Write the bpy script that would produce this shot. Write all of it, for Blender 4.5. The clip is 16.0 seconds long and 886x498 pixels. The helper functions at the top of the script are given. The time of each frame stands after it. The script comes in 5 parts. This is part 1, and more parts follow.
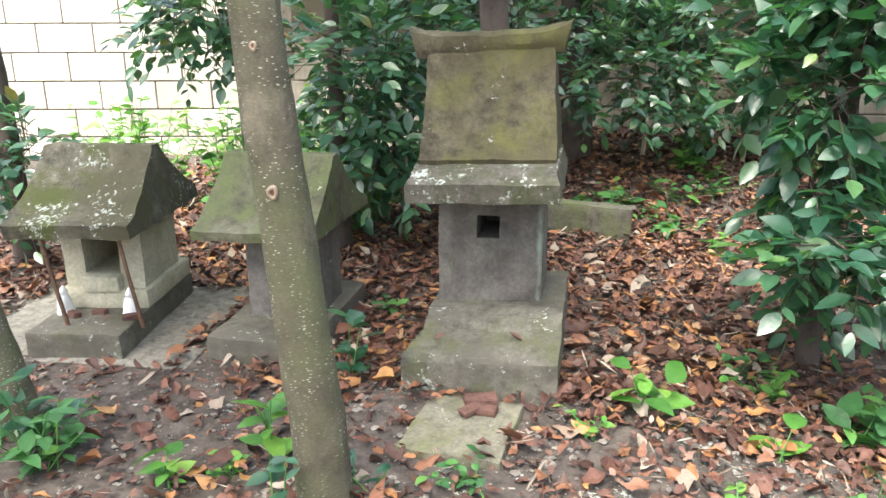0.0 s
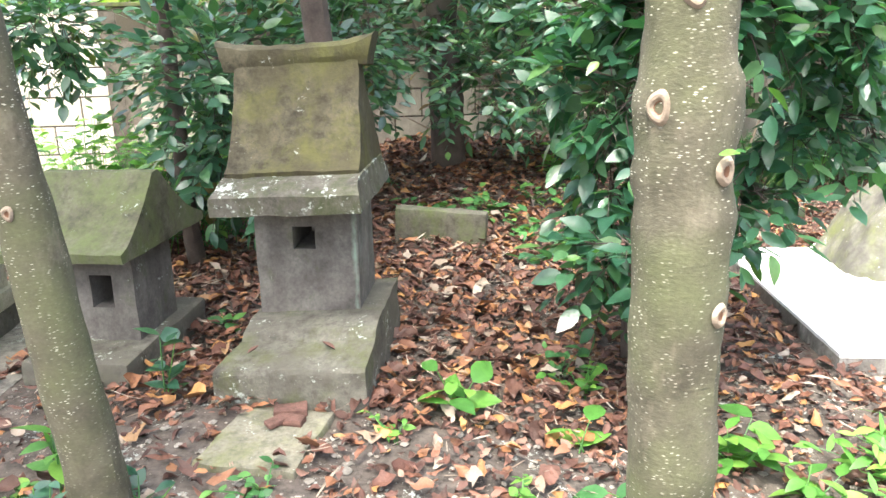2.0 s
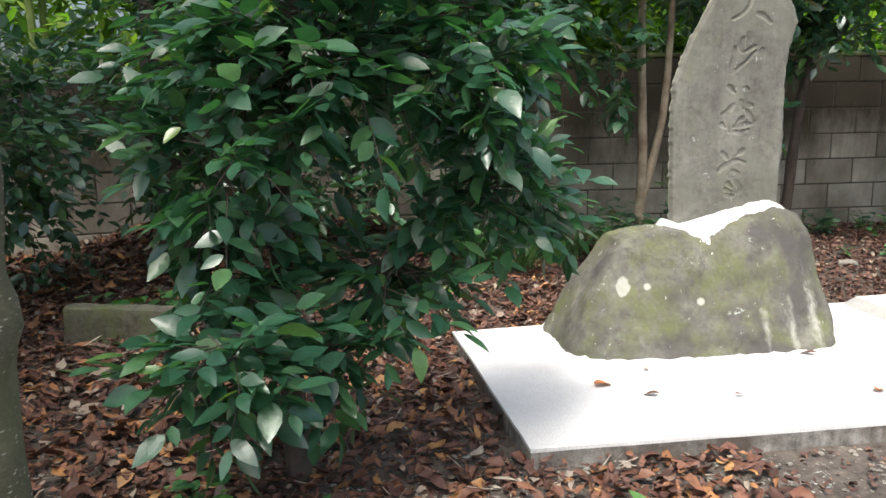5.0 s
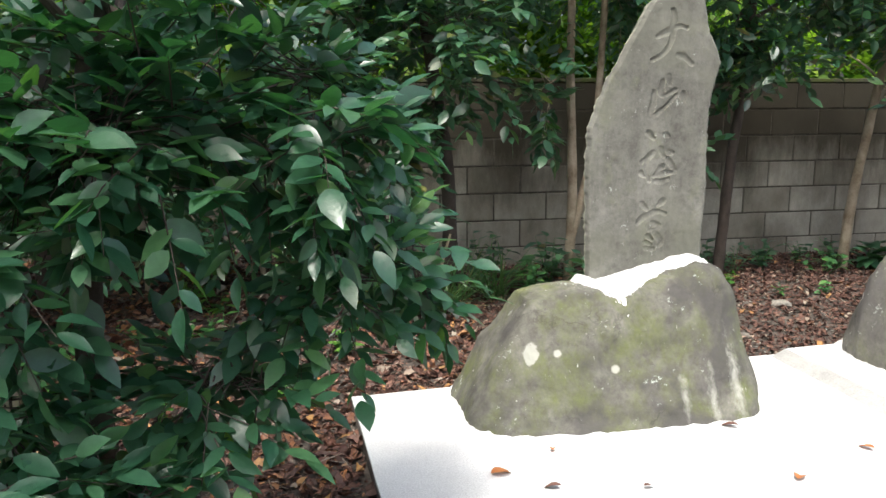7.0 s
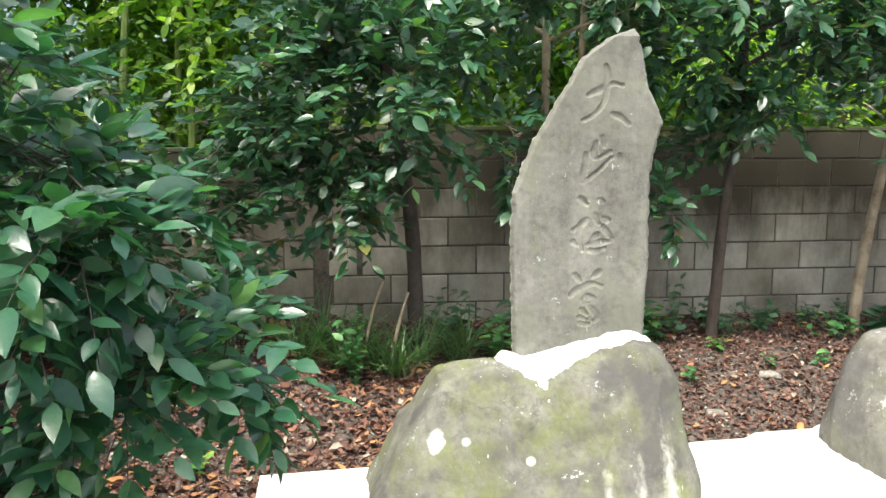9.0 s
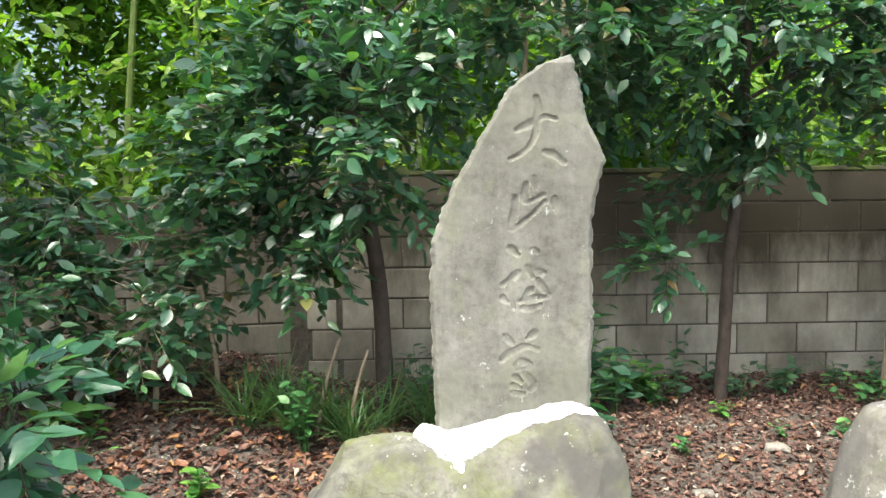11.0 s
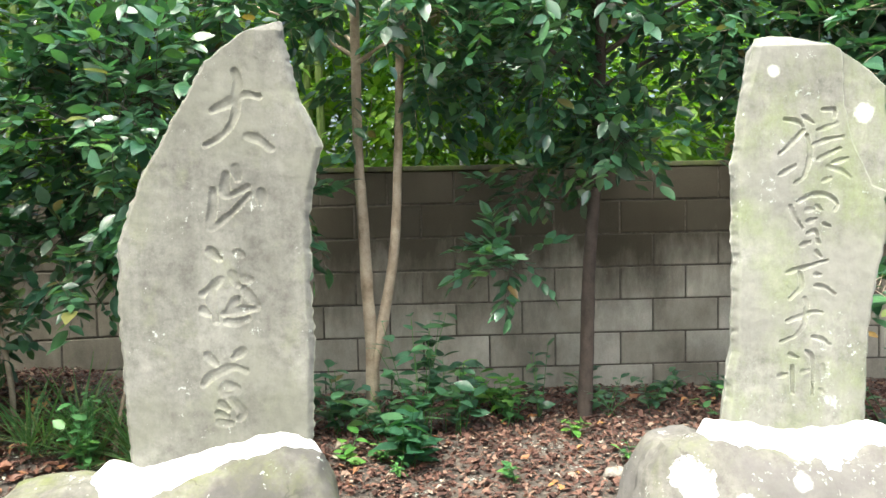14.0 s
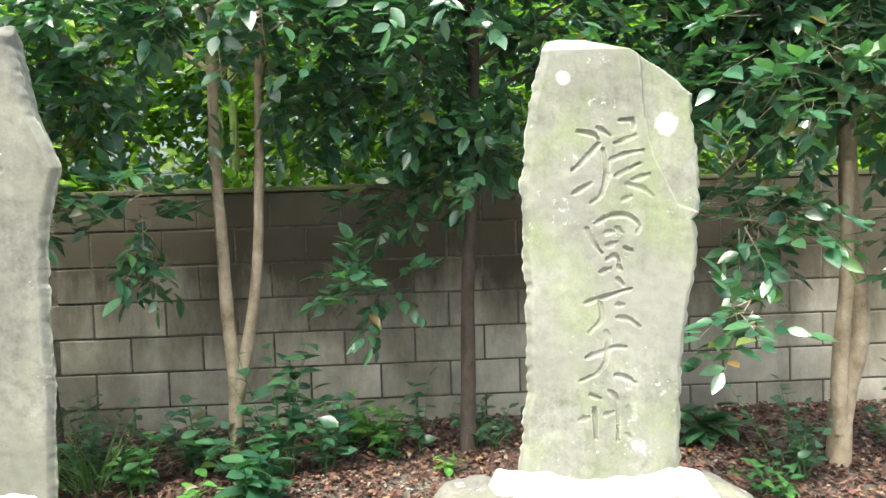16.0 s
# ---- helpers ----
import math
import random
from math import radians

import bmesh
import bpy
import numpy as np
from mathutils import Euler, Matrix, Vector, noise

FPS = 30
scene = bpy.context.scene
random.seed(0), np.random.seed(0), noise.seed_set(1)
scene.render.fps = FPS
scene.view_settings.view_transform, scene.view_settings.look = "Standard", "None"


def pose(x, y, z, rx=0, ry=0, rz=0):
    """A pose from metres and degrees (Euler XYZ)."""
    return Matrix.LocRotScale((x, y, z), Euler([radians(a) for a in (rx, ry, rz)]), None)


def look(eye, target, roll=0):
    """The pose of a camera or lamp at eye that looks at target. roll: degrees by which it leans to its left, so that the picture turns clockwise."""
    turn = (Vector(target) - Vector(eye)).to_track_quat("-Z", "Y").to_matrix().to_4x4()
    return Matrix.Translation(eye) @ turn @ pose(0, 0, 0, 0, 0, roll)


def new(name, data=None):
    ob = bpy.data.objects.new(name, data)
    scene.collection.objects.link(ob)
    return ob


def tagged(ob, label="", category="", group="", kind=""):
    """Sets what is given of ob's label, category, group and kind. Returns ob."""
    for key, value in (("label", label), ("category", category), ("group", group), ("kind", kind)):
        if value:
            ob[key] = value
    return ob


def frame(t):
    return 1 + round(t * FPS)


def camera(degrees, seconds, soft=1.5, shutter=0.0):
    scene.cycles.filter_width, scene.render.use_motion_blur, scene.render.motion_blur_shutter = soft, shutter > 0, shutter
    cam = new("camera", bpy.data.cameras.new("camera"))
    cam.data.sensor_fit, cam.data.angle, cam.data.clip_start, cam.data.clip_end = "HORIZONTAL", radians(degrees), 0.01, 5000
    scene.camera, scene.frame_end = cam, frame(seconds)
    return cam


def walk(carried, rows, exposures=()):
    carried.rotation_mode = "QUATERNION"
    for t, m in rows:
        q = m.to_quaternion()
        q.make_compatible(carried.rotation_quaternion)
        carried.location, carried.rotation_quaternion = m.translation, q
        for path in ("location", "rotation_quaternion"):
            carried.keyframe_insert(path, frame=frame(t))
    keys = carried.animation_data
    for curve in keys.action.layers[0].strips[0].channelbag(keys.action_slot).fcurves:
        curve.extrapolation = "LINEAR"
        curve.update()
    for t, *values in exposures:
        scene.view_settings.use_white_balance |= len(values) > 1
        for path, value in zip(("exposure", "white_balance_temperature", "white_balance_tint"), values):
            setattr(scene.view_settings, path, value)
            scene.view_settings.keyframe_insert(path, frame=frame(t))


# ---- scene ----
cam = camera(61.0, 16.0)
PATH = [
    (0, (1.51, 1.545, 1.044), (1.138, 3.423, 0.465), -0.2),
    (0.5, (1.615, 1.553, 1.039), (1.218, 3.428, 0.467), -0.4),
    (1, (1.723, 1.554, 1.036), (1.36, 3.438, 0.474), -0.9),
    (1.5, (1.789, 1.554, 1.044), (1.489, 3.45, 0.48), -1.1),
    (2, (1.83, 1.564, 1.05), (1.642, 3.475, 0.491), -1.0),
    (2.5, (1.892, 1.602, 1.051), (1.865, 3.524, 0.5), -0.7),
    (3, (1.976, 1.682, 1.061), (2.102, 3.604, 0.523), -0.8),
    (3.5, (2.038, 1.731, 1.066), (2.282, 3.645, 0.539), -0.9),
    (4, (2.128, 1.764, 1.07), (2.444, 3.672, 0.563), -0.8),
    (4.5, (2.298, 1.813, 1.063), (2.516, 3.755, 0.634), -1.4),
    (5, (2.401, 1.912, 0.984), (2.64, 3.866, 0.631), -0.9),
    (5.2, (2.441, 1.908, 0.991), (2.694, 3.861, 0.64), -1.1),
    (7.3, (2.783, 2.253, 1.2), (3.128, 4.191, 0.848), -0.3),
    (7.5, (2.849, 2.275, 1.225), (3.178, 4.219, 0.888), -0.2),
    (8, (3.026, 2.295, 1.256), (3.27, 4.257, 0.961), -0.4),
    (8.5, (3.11, 2.316, 1.253), (3.367, 4.281, 0.985), -0.5),
    (8.7, (3.175, 2.332, 1.273), (3.413, 4.298, 0.997), -0.3),
    (11, (3.8, 2.676, 1.257), (3.839, 4.671, 1.113), -0.7),
    (11.5, (3.901, 2.752, 1.234), (4.028, 4.741, 1.06), -0.9),
    (12, (4.029, 2.898, 1.224), (4.127, 4.884, 1.014), -1.1),
    (12.5, (4.175, 2.944, 1.228), (4.285, 4.935, 1.072), -1.5),
    (13, (4.343, 2.981, 1.219), (4.43, 4.975, 1.1), -1.2),
    (13.5, (4.526, 2.99, 1.214), (4.527, 4.987, 1.107), -1.4),
    (14, (4.652, 3.037, 1.205), (4.699, 5.032, 1.077), -1.2),
    (14.5, (4.803, 3.121, 1.194), (4.882, 5.115, 1.065), -1.4),
    (15, (4.918, 3.19, 1.207), (5.013, 5.184, 1.091), -1.5),
    (15.5, (5.025, 3.222, 1.207), (5.143, 5.216, 1.11), -1.7),
    (16, (5.209, 3.254, 1.207), (5.301, 5.25, 1.125), -1.8),
]
EXPOSURES = [(0, 2.13, 6300, 5), (1, 2.42, 6300, 5), (2, 2.5, 6300, 5), (2.5, 2.08, 6300, 5), (3.0, 1.74, 6300, 4), (3.5, 1.37, 6300, 5), (4.5, 0.88, 6250, 6), (5, 0.95, 6250, 6), (7.5, 0.97, 6200, 4), (8.5, 1.4, 6300, 2), (11, 1.68, 6300, 2), (13, 1.82, 6300, 1), (14.5, 1.89, 6300, 1), (16, 1.92, 6350, -2)]
walk(cam, [(t, look(eye, target, roll)) for t, eye, target, roll in PATH], EXPOSURES)

# ---- world, sun, exposure ----
SUN_ELEV, SUN_AZ = 66.0, 205.0
world = bpy.data.worlds.new("sky")
world.use_nodes = True
scene.world = world
wn = world.node_tree
sky = wn.nodes.new("ShaderNodeTexSky")
sky.sky_type, sky.sun_disc = "NISHITA", False
sky.sun_elevation, sky.sun_rotation = radians(SUN_ELEV), radians(SUN_AZ)
sky.air_density, sky.dust_density, sky.ozone_density = 1.0, 8.0, 0.6
wn.links.new(sky.outputs[0], wn.nodes["Background"].inputs[0])
wn.nodes["Background"].inputs[1].default_value = 0.14
sun = new("sun", bpy.data.lights.new("sun", "SUN"))
sun.data.energy, sun.data.angle, sun.data.color = 1.5, radians(12), (1.0, 0.96, 0.9)
az, el = radians(SUN_AZ), radians(SUN_ELEV)
sun.matrix_basis = look((0, 0, 6), (-math.sin(az) * math.cos(el), -math.cos(az) * math.cos(el), 6 - math.sin(el)))


# ---- helpers of this scene ----
def thing(name, loc, label, category, group="", kind=""):
    ob = new(name)
    ob.location = loc
    ob.empty_display_size = 0.1
    return tagged(ob, label, category, group, kind)


def origin(ob):
    v = Vector((0, 0, 0))
    while ob:
        v += ob.location
        ob = ob.parent
    return v


def mesh_of(name, verts, faces, mat, smooth=True):
    me = bpy.data.meshes.new(name)
    me.from_pydata([tuple(map(float, v)) for v in verts], [], faces)
    if mat:
        me.materials.append(mat)
    me.polygons.foreach_set("use_smooth", [smooth] * len(me.polygons))
    me.update()
    if smooth:
        me.set_sharp_from_angle(angle=radians(36))
    return me


def part(name, vf, mat, parent=None, label="", smooth=True):
    """One mesh under a thing, its verts given in world metres."""
    verts, faces = vf
    verts = np.asarray(verts, dtype=float)
    if parent:
        verts = verts - np.array(origin(parent))
    ob = new(name, mesh_of(name, verts, faces, mat, smooth))
    ob.parent = parent
    if label:
        ob["label"] = label
    return ob


def bm_out(bm):
    bm.verts.index_update()
    out = ([v.co[:] for v in bm.verts], [[v.index for v in f.verts] for f in bm.faces])
    bm.free()
    return out


def rough_up(verts, amp, scale, seed=0.0):
    out = []
    for v in verts:
        p = Vector(v) * scale + Vector((seed, seed * 1.7, -seed))
        out.append(Vector(v) + noise.noise_vector(p) * amp + noise.noise_vector(p * 3.7) * amp * 0.4)
    return [v[:] for v in out]


def box(x0, x1, y0, y1, z0, z1, bevel=0.008, cuts=5, amp=0.003, scale=14.0, turn=0.0):
    bm = bmesh.new()
    bmesh.ops.create_cube(bm, size=1.0)
    for v in bm.verts:
        v.co = Vector(((x0 + x1) / 2 + v.co.x * (x1 - x0), (y0 + y1) / 2 + v.co.y * (y1 - y0), (z0 + z1) / 2 + v.co.z * (z1 - z0)))
    if bevel:
        bmesh.ops.bevel(bm, geom=list(bm.edges), offset=bevel, segments=2, affect="EDGES", profile=0.6)
    if cuts:
        long = [e for e in bm.edges if e.calc_length() > 0.05]
        bmesh.ops.subdivide_edges(bm, edges=long, cuts=cuts, use_grid_fill=True)
    if turn:
        c = Vector(((x0 + x1) / 2, (y0 + y1) / 2, 0))
        bmesh.ops.rotate(bm, cent=c, matrix=Matrix.Rotation(radians(turn), 3, "Z"), verts=bm.verts)
    v, f = bm_out(bm)
    return (rough_up(v, amp, scale, x0 * 3.1 + z1), f) if amp else (v, f)


def sweep(profile, xs, widen, amp=0.003, scale=14.0, seed=0.0):
    """A closed (y, z) profile carried along x; widen(x_unit, y, z) gives the place across."""
    n = len(profile)
    verts, faces = [], []
    for u in xs:
        verts += [widen(u, y, z) for y, z in profile]
    for i in range(len(xs) - 1):
        for k in range(n):
            a, b = i * n + k, i * n + (k + 1) % n
            faces.append([a, b, b + n, a + n])
    faces.append(list(range(n))[::-1])
    faces.append([(len(xs) - 1) * n + k for k in range(n)])
    return rough_up(verts, amp, scale, seed), faces


def dense(points, step=0.02):
    out = []
    for (a, b), (c, d) in zip(points, points[1:] + points[:1]):
        k = max(1, int(math.hypot(c - a, d - b) / step))
        out += [(a + (c - a) * i / k, b + (d - b) * i / k) for i in range(k)]
    return out


def tube(points, radii, sides=14, amp=0.0, seed=0.0, step=0.03):
    """A round stem along points, with a radius at each."""
    pts, rad = [Vector(p) for p in points], list(radii)
    fine, fr = [], []
    for i in range(len(pts) - 1):
        p0, p1, p2, p3 = pts[max(i - 1, 0)], pts[i], pts[i + 1], pts[min(i + 2, len(pts) - 1)]
        k = max(1, int((p2 - p1).length / step))
        for j in range(k):
            t = j / k
            fine.append(0.5 * (2 * p1 + (p2 - p0) * t + (2 * p0 - 5 * p1 + 4 * p2 - p3) * t * t + (3 * p1 - p0 - 3 * p2 + p3) * t ** 3))
            fr.append(rad[i] + (rad[i + 1] - rad[i]) * t)
    fine.append(pts[-1]), fr.append(rad[-1])
    verts, faces = [], []
    side = Vector((1, 0, 0))
    for i, p in enumerate(fine):
        d = (fine[min(i + 1, len(fine) - 1)] - fine[max(i - 1, 0)]).normalized()
        side = (side - d * side.dot(d)).normalized()
        up = d.cross(side)
        for k in range(sides):
            a = 2 * math.pi * k / sides
            r = fr[i]
            if amp:
                q = Vector((math.cos(a) * 1.3, math.sin(a) * 1.3, p.z * 5 + seed))
                r *= 1 + amp * noise.noise(q) + amp * 0.6 * noise.noise(q * 2.9)
            verts.append(p + (side * math.cos(a) + up * math.sin(a)) * r)
    m = len(fine)
    for i in range(m - 1):
        for k in range(sides):
            a, b = i * sides + k, i * sides + (k + 1) % sides
            faces.append([a, b, b + sides, a + sides])
    faces.append(list(range(sides))[::-1])
    faces.append([(m - 1) * sides + k for k in range(sides)])
    return [v[:] for v in verts], faces


def join(pieces):
    verts, faces = [], []
    for v, f in pieces:
        o = len(verts)
        verts += list(v)
        faces += [[i + o for i in g] for g in f]
    return verts, faces


def unit(a):
    return a / np.maximum(np.linalg.norm(a, axis=1, keepdims=True), 1e-9)


def leaf_mesh(base, way, up, length, width, fold=0.25, droop=0.25, crumple=0.0):
    """Many leaves at once: base points, ways, upper sides, lengths; each leaf folded on its midrib and bent to its tip."""
    n = len(base)
    way = unit(way)
    side = unit(np.cross(way, up))
    up = np.cross(side, way)
    L, W = np.asarray(length).reshape(-1, 1), np.asarray(width).reshape(-1, 1)
    fold = np.asarray(fold).reshape(-1, 1) * np.ones((n, 1))
    droop = np.asarray(droop).reshape(-1, 1) * np.ones((n, 1))
    rows = []
    stations = ((0.0, 0.0), (0.12, 0.27), (0.33, 0.48), (0.57, 0.47), (0.8, 0.26), (1.0, 0.0))
    for t, w in stations:
        mid = base + way * L * t - up * L * droop * t * t
        if w == 0.0:
            rows.append(mid[:, None, :])
        else:
            lift = up * W * w * fold
            rows.append(np.stack([mid - side * W * w + lift, mid, mid + side * W * w + lift], axis=1))
    verts = np.concatenate(rows, axis=1)
    if crumple:
        verts = verts + RNG.normal(0, crumple, verts.shape) * L[:, :, None]
    k = verts.shape[1]
    tris = [(0, 2, 1), (0, 3, 2)]
    for r in range(len(stations) - 3):
        a = 1 + 3 * r
        tris += [(a, a + 1, a + 4), (a, a + 4, a + 3), (a + 1, a + 2, a + 5), (a + 1, a + 5, a + 4)]
    tris += [(k - 4, k - 3, k - 1), (k - 3, k - 2, k - 1)]
    faces = (np.array(tris)[None] + (np.arange(n) * k)[:, None, None]).reshape(-1, 3)
    return verts.reshape(-1, 3), faces


def twig_mesh(points, ways, twig, r=0.0016):
    """A thin bent twig under each spray of leaves."""
    n = len(points)
    ways = unit(ways)
    a = unit(np.cross(ways, np.array([[0.02, 0.03, 1.0]])))
    b = np.cross(ways, a)
    rings = []
    for s, q in ((-0.35, 1.5), (0.5, 1.0), (1.0, 0.5)):
        mid = points + ways * twig * s
        mid[:, 2] -= 0.25 * twig * s * s
        rings.append(np.stack([mid + (a * math.cos(t) + b * math.sin(t)) * r * q for t in (0.0, 2.09, 4.19)], axis=1))
    verts = np.concatenate(rings, axis=1)
    tris = []
    for o in (0, 3):
        for k in range(3):
            p, q = o + k, o + (k + 1) % 3
            tris += [(p, q, q + 3), (p, q + 3, p + 3)]
    faces = (np.array(tris)[None] + (np.arange(n) * 9)[:, None, None]).reshape(-1, 3)
    return verts.reshape(-1, 3), faces


def leaf_object(name, vf, mat, parent=None, kind="", label="", category=""):
    verts, faces = vf
    if parent:
        verts = verts - np.array(origin(parent))
    me = bpy.data.meshes.new(name)
    me.vertices.add(len(verts)), me.loops.add(len(faces) * 3), me.polygons.add(len(faces))
    me.vertices.foreach_set("co", np.ascontiguousarray(verts, dtype=np.float32).ravel())
    me.loops.foreach_set("vertex_index", np.ascontiguousarray(faces, dtype=np.int32).ravel())
    me.polygons.foreach_set("loop_start", np.arange(0, len(faces) * 3, 3, dtype=np.int32))
    me.polygons.foreach_set("use_smooth", np.ones(len(faces), dtype=bool))
    me.materials.append(mat)
    me.update(calc_edges=True)
    ob = new(name, me)
    ob.parent = parent
    return tagged(ob, label, category, "", kind)


RNG = np.random.default_rng(7)


def sprays(points, ways, per, leaf, spread=0.9, twig=0.2, slim=(0.42, 0.56), fold=(0.05, 0.4), droop=(-0.08, 0.26), hang=-0.02):
    """Leafy twigs: at each point a twig in its way, with leaves set alternately along it."""
    n = len(points)
    ways = unit(ways)
    flat = unit(np.cross(ways, np.array([[0.02, 0.03, 1.0]])))
    bases, dirs, ups = [], [], []
    for i in range(per):
        s = (i + 0.6) / per
        sgn = 1 if i % 2 else -1
        if i == per - 1:
            sgn = 0
        sag = np.zeros((n, 3))
        sag[:, 2] = -0.25 * s * s * twig
        bases.append(points + ways * twig * s + sag + RNG.normal(0, 0.006, (n, 3)))
        d = ways * (0.55 + 0.4 * s) + flat * sgn * spread + RNG.normal(0, 0.27, (n, 3))
        d[:, 2] -= hang
        dirs.append(d)
        u = np.zeros((n, 3))
        u[:, 2] = 1.0
        ups.append(u + RNG.normal(0, 0.42, (n, 3)) + np.array([[0, -0.16, 0]]))
    b, d, u = np.concatenate(bases), np.concatenate(dirs), np.concatenate(ups)
    m = len(b)
    ln = leaf * RNG.uniform(0.65, 1.2, m)
    return leaf_mesh(b, d, u, ln, ln * RNG.uniform(slim[0], slim[1], m), RNG.uniform(fold[0], fold[1], m), RNG.uniform(droop[0], droop[1], m))


def join_leaves(groups):
    vs, fs, o = [], [], 0
    for v, f in groups:
        vs.append(v), fs.append(f + o)
        o += len(v)
    return np.concatenate(vs), np.concatenate(fs)


def clumps(n, centre, radii, lumps, hollow=0.35, down=0.0):
    """Points and outward ways for twigs, gathered in uneven lumps within an ellipsoid."""
    c = np.array(centre)
    lump = unit(RNG.normal(0, 1, (lumps, 3))) * RNG.uniform(0.35, 0.95, (lumps, 1)) * np.array(radii)
    size = RNG.uniform(0.28, 0.5, (lumps, 1)) * np.array(radii)
    pick = RNG.integers(0, lumps, n)
    off = unit(RNG.normal(0, 1, (n, 3))) * RNG.uniform(hollow, 1.0, (n, 1)) ** 0.6
    p = c + lump[pick] + off * size[pick]
    w = off * 0.7 + lump[pick] / np.array(radii) * 0.6 + RNG.normal(0, 0.25, (n, 3))
    w[:, 2] -= down
    return p, w


# ---- materials ----
def nodes_of(name, rough):
    mat = bpy.data.materials.new(name)
    mat.use_nodes = True
    nt = mat.node_tree
    b = nt.nodes["Principled BSDF"]
    b.inputs["Roughness"].default_value = rough
    b.inputs["Specular IOR Level"].default_value = 0.35
    return mat, nt, b


def add(nt, kind, **values):
    node = nt.nodes.new("ShaderNode" + kind)
    for k, v in values.items():
        node.inputs[k].default_value = v
    return node


def ramp(nt, fac, stops):
    r = nt.nodes.new("ShaderNodeValToRGB")
    while len(r.color_ramp.elements) > len(stops):
        r.color_ramp.elements.remove(r.color_ramp.elements[-1])
    while len(r.color_ramp.elements) < len(stops):
        r.color_ramp.elements.new(1.0)
    for e, (p, c) in zip(r.color_ramp.elements, stops):
        e.position, e.color = p, (*c, 1) if len(c) == 3 else c
    nt.links.new(fac, r.inputs[0])
    return r.outputs[0]


def place(nt, stretch=(1, 1, 1)):
    g = nt.nodes.new("ShaderNodeNewGeometry")
    m = nt.nodes.new("ShaderNodeMapping")
    m.inputs["Scale"].default_value = stretch
    nt.links.new(g.outputs["Position"], m.inputs["Vector"])
    return m.outputs[0]


def noise_tex(nt, vec, scale, detail=5.0, rough=0.6):
    n = add(nt, "TexNoise", Scale=scale, Detail=detail, Roughness=rough)
    nt.links.new(vec, n.inputs["Vector"])
    return n.outputs["Fac"]


def mix(nt, fac, a, b, blend="MIX"):
    m = nt.nodes.new("ShaderNodeMix")
    m.data_type, m.blend_type = "RGBA", blend
    for sock, v in ((m.inputs[0], fac), (m.inputs[6], a), (m.inputs[7], b)):
        if isinstance(v, (int, float)):
            sock.default_value = v
        elif isinstance(v, tuple):
            sock.default_value = (*v, 1)
        else:
            nt.links.new(v, sock)
    return m.outputs[2]


def bump(nt, b, height, strength, distance=0.01):
    n = nt.nodes.new("ShaderNodeBump")
    n.inputs["Strength"].default_value, n.inputs["Distance"].default_value = strength, distance
    nt.links.new(height, n.inputs["Height"])
    nt.links.new(n.outputs[0], b.inputs["Normal"])


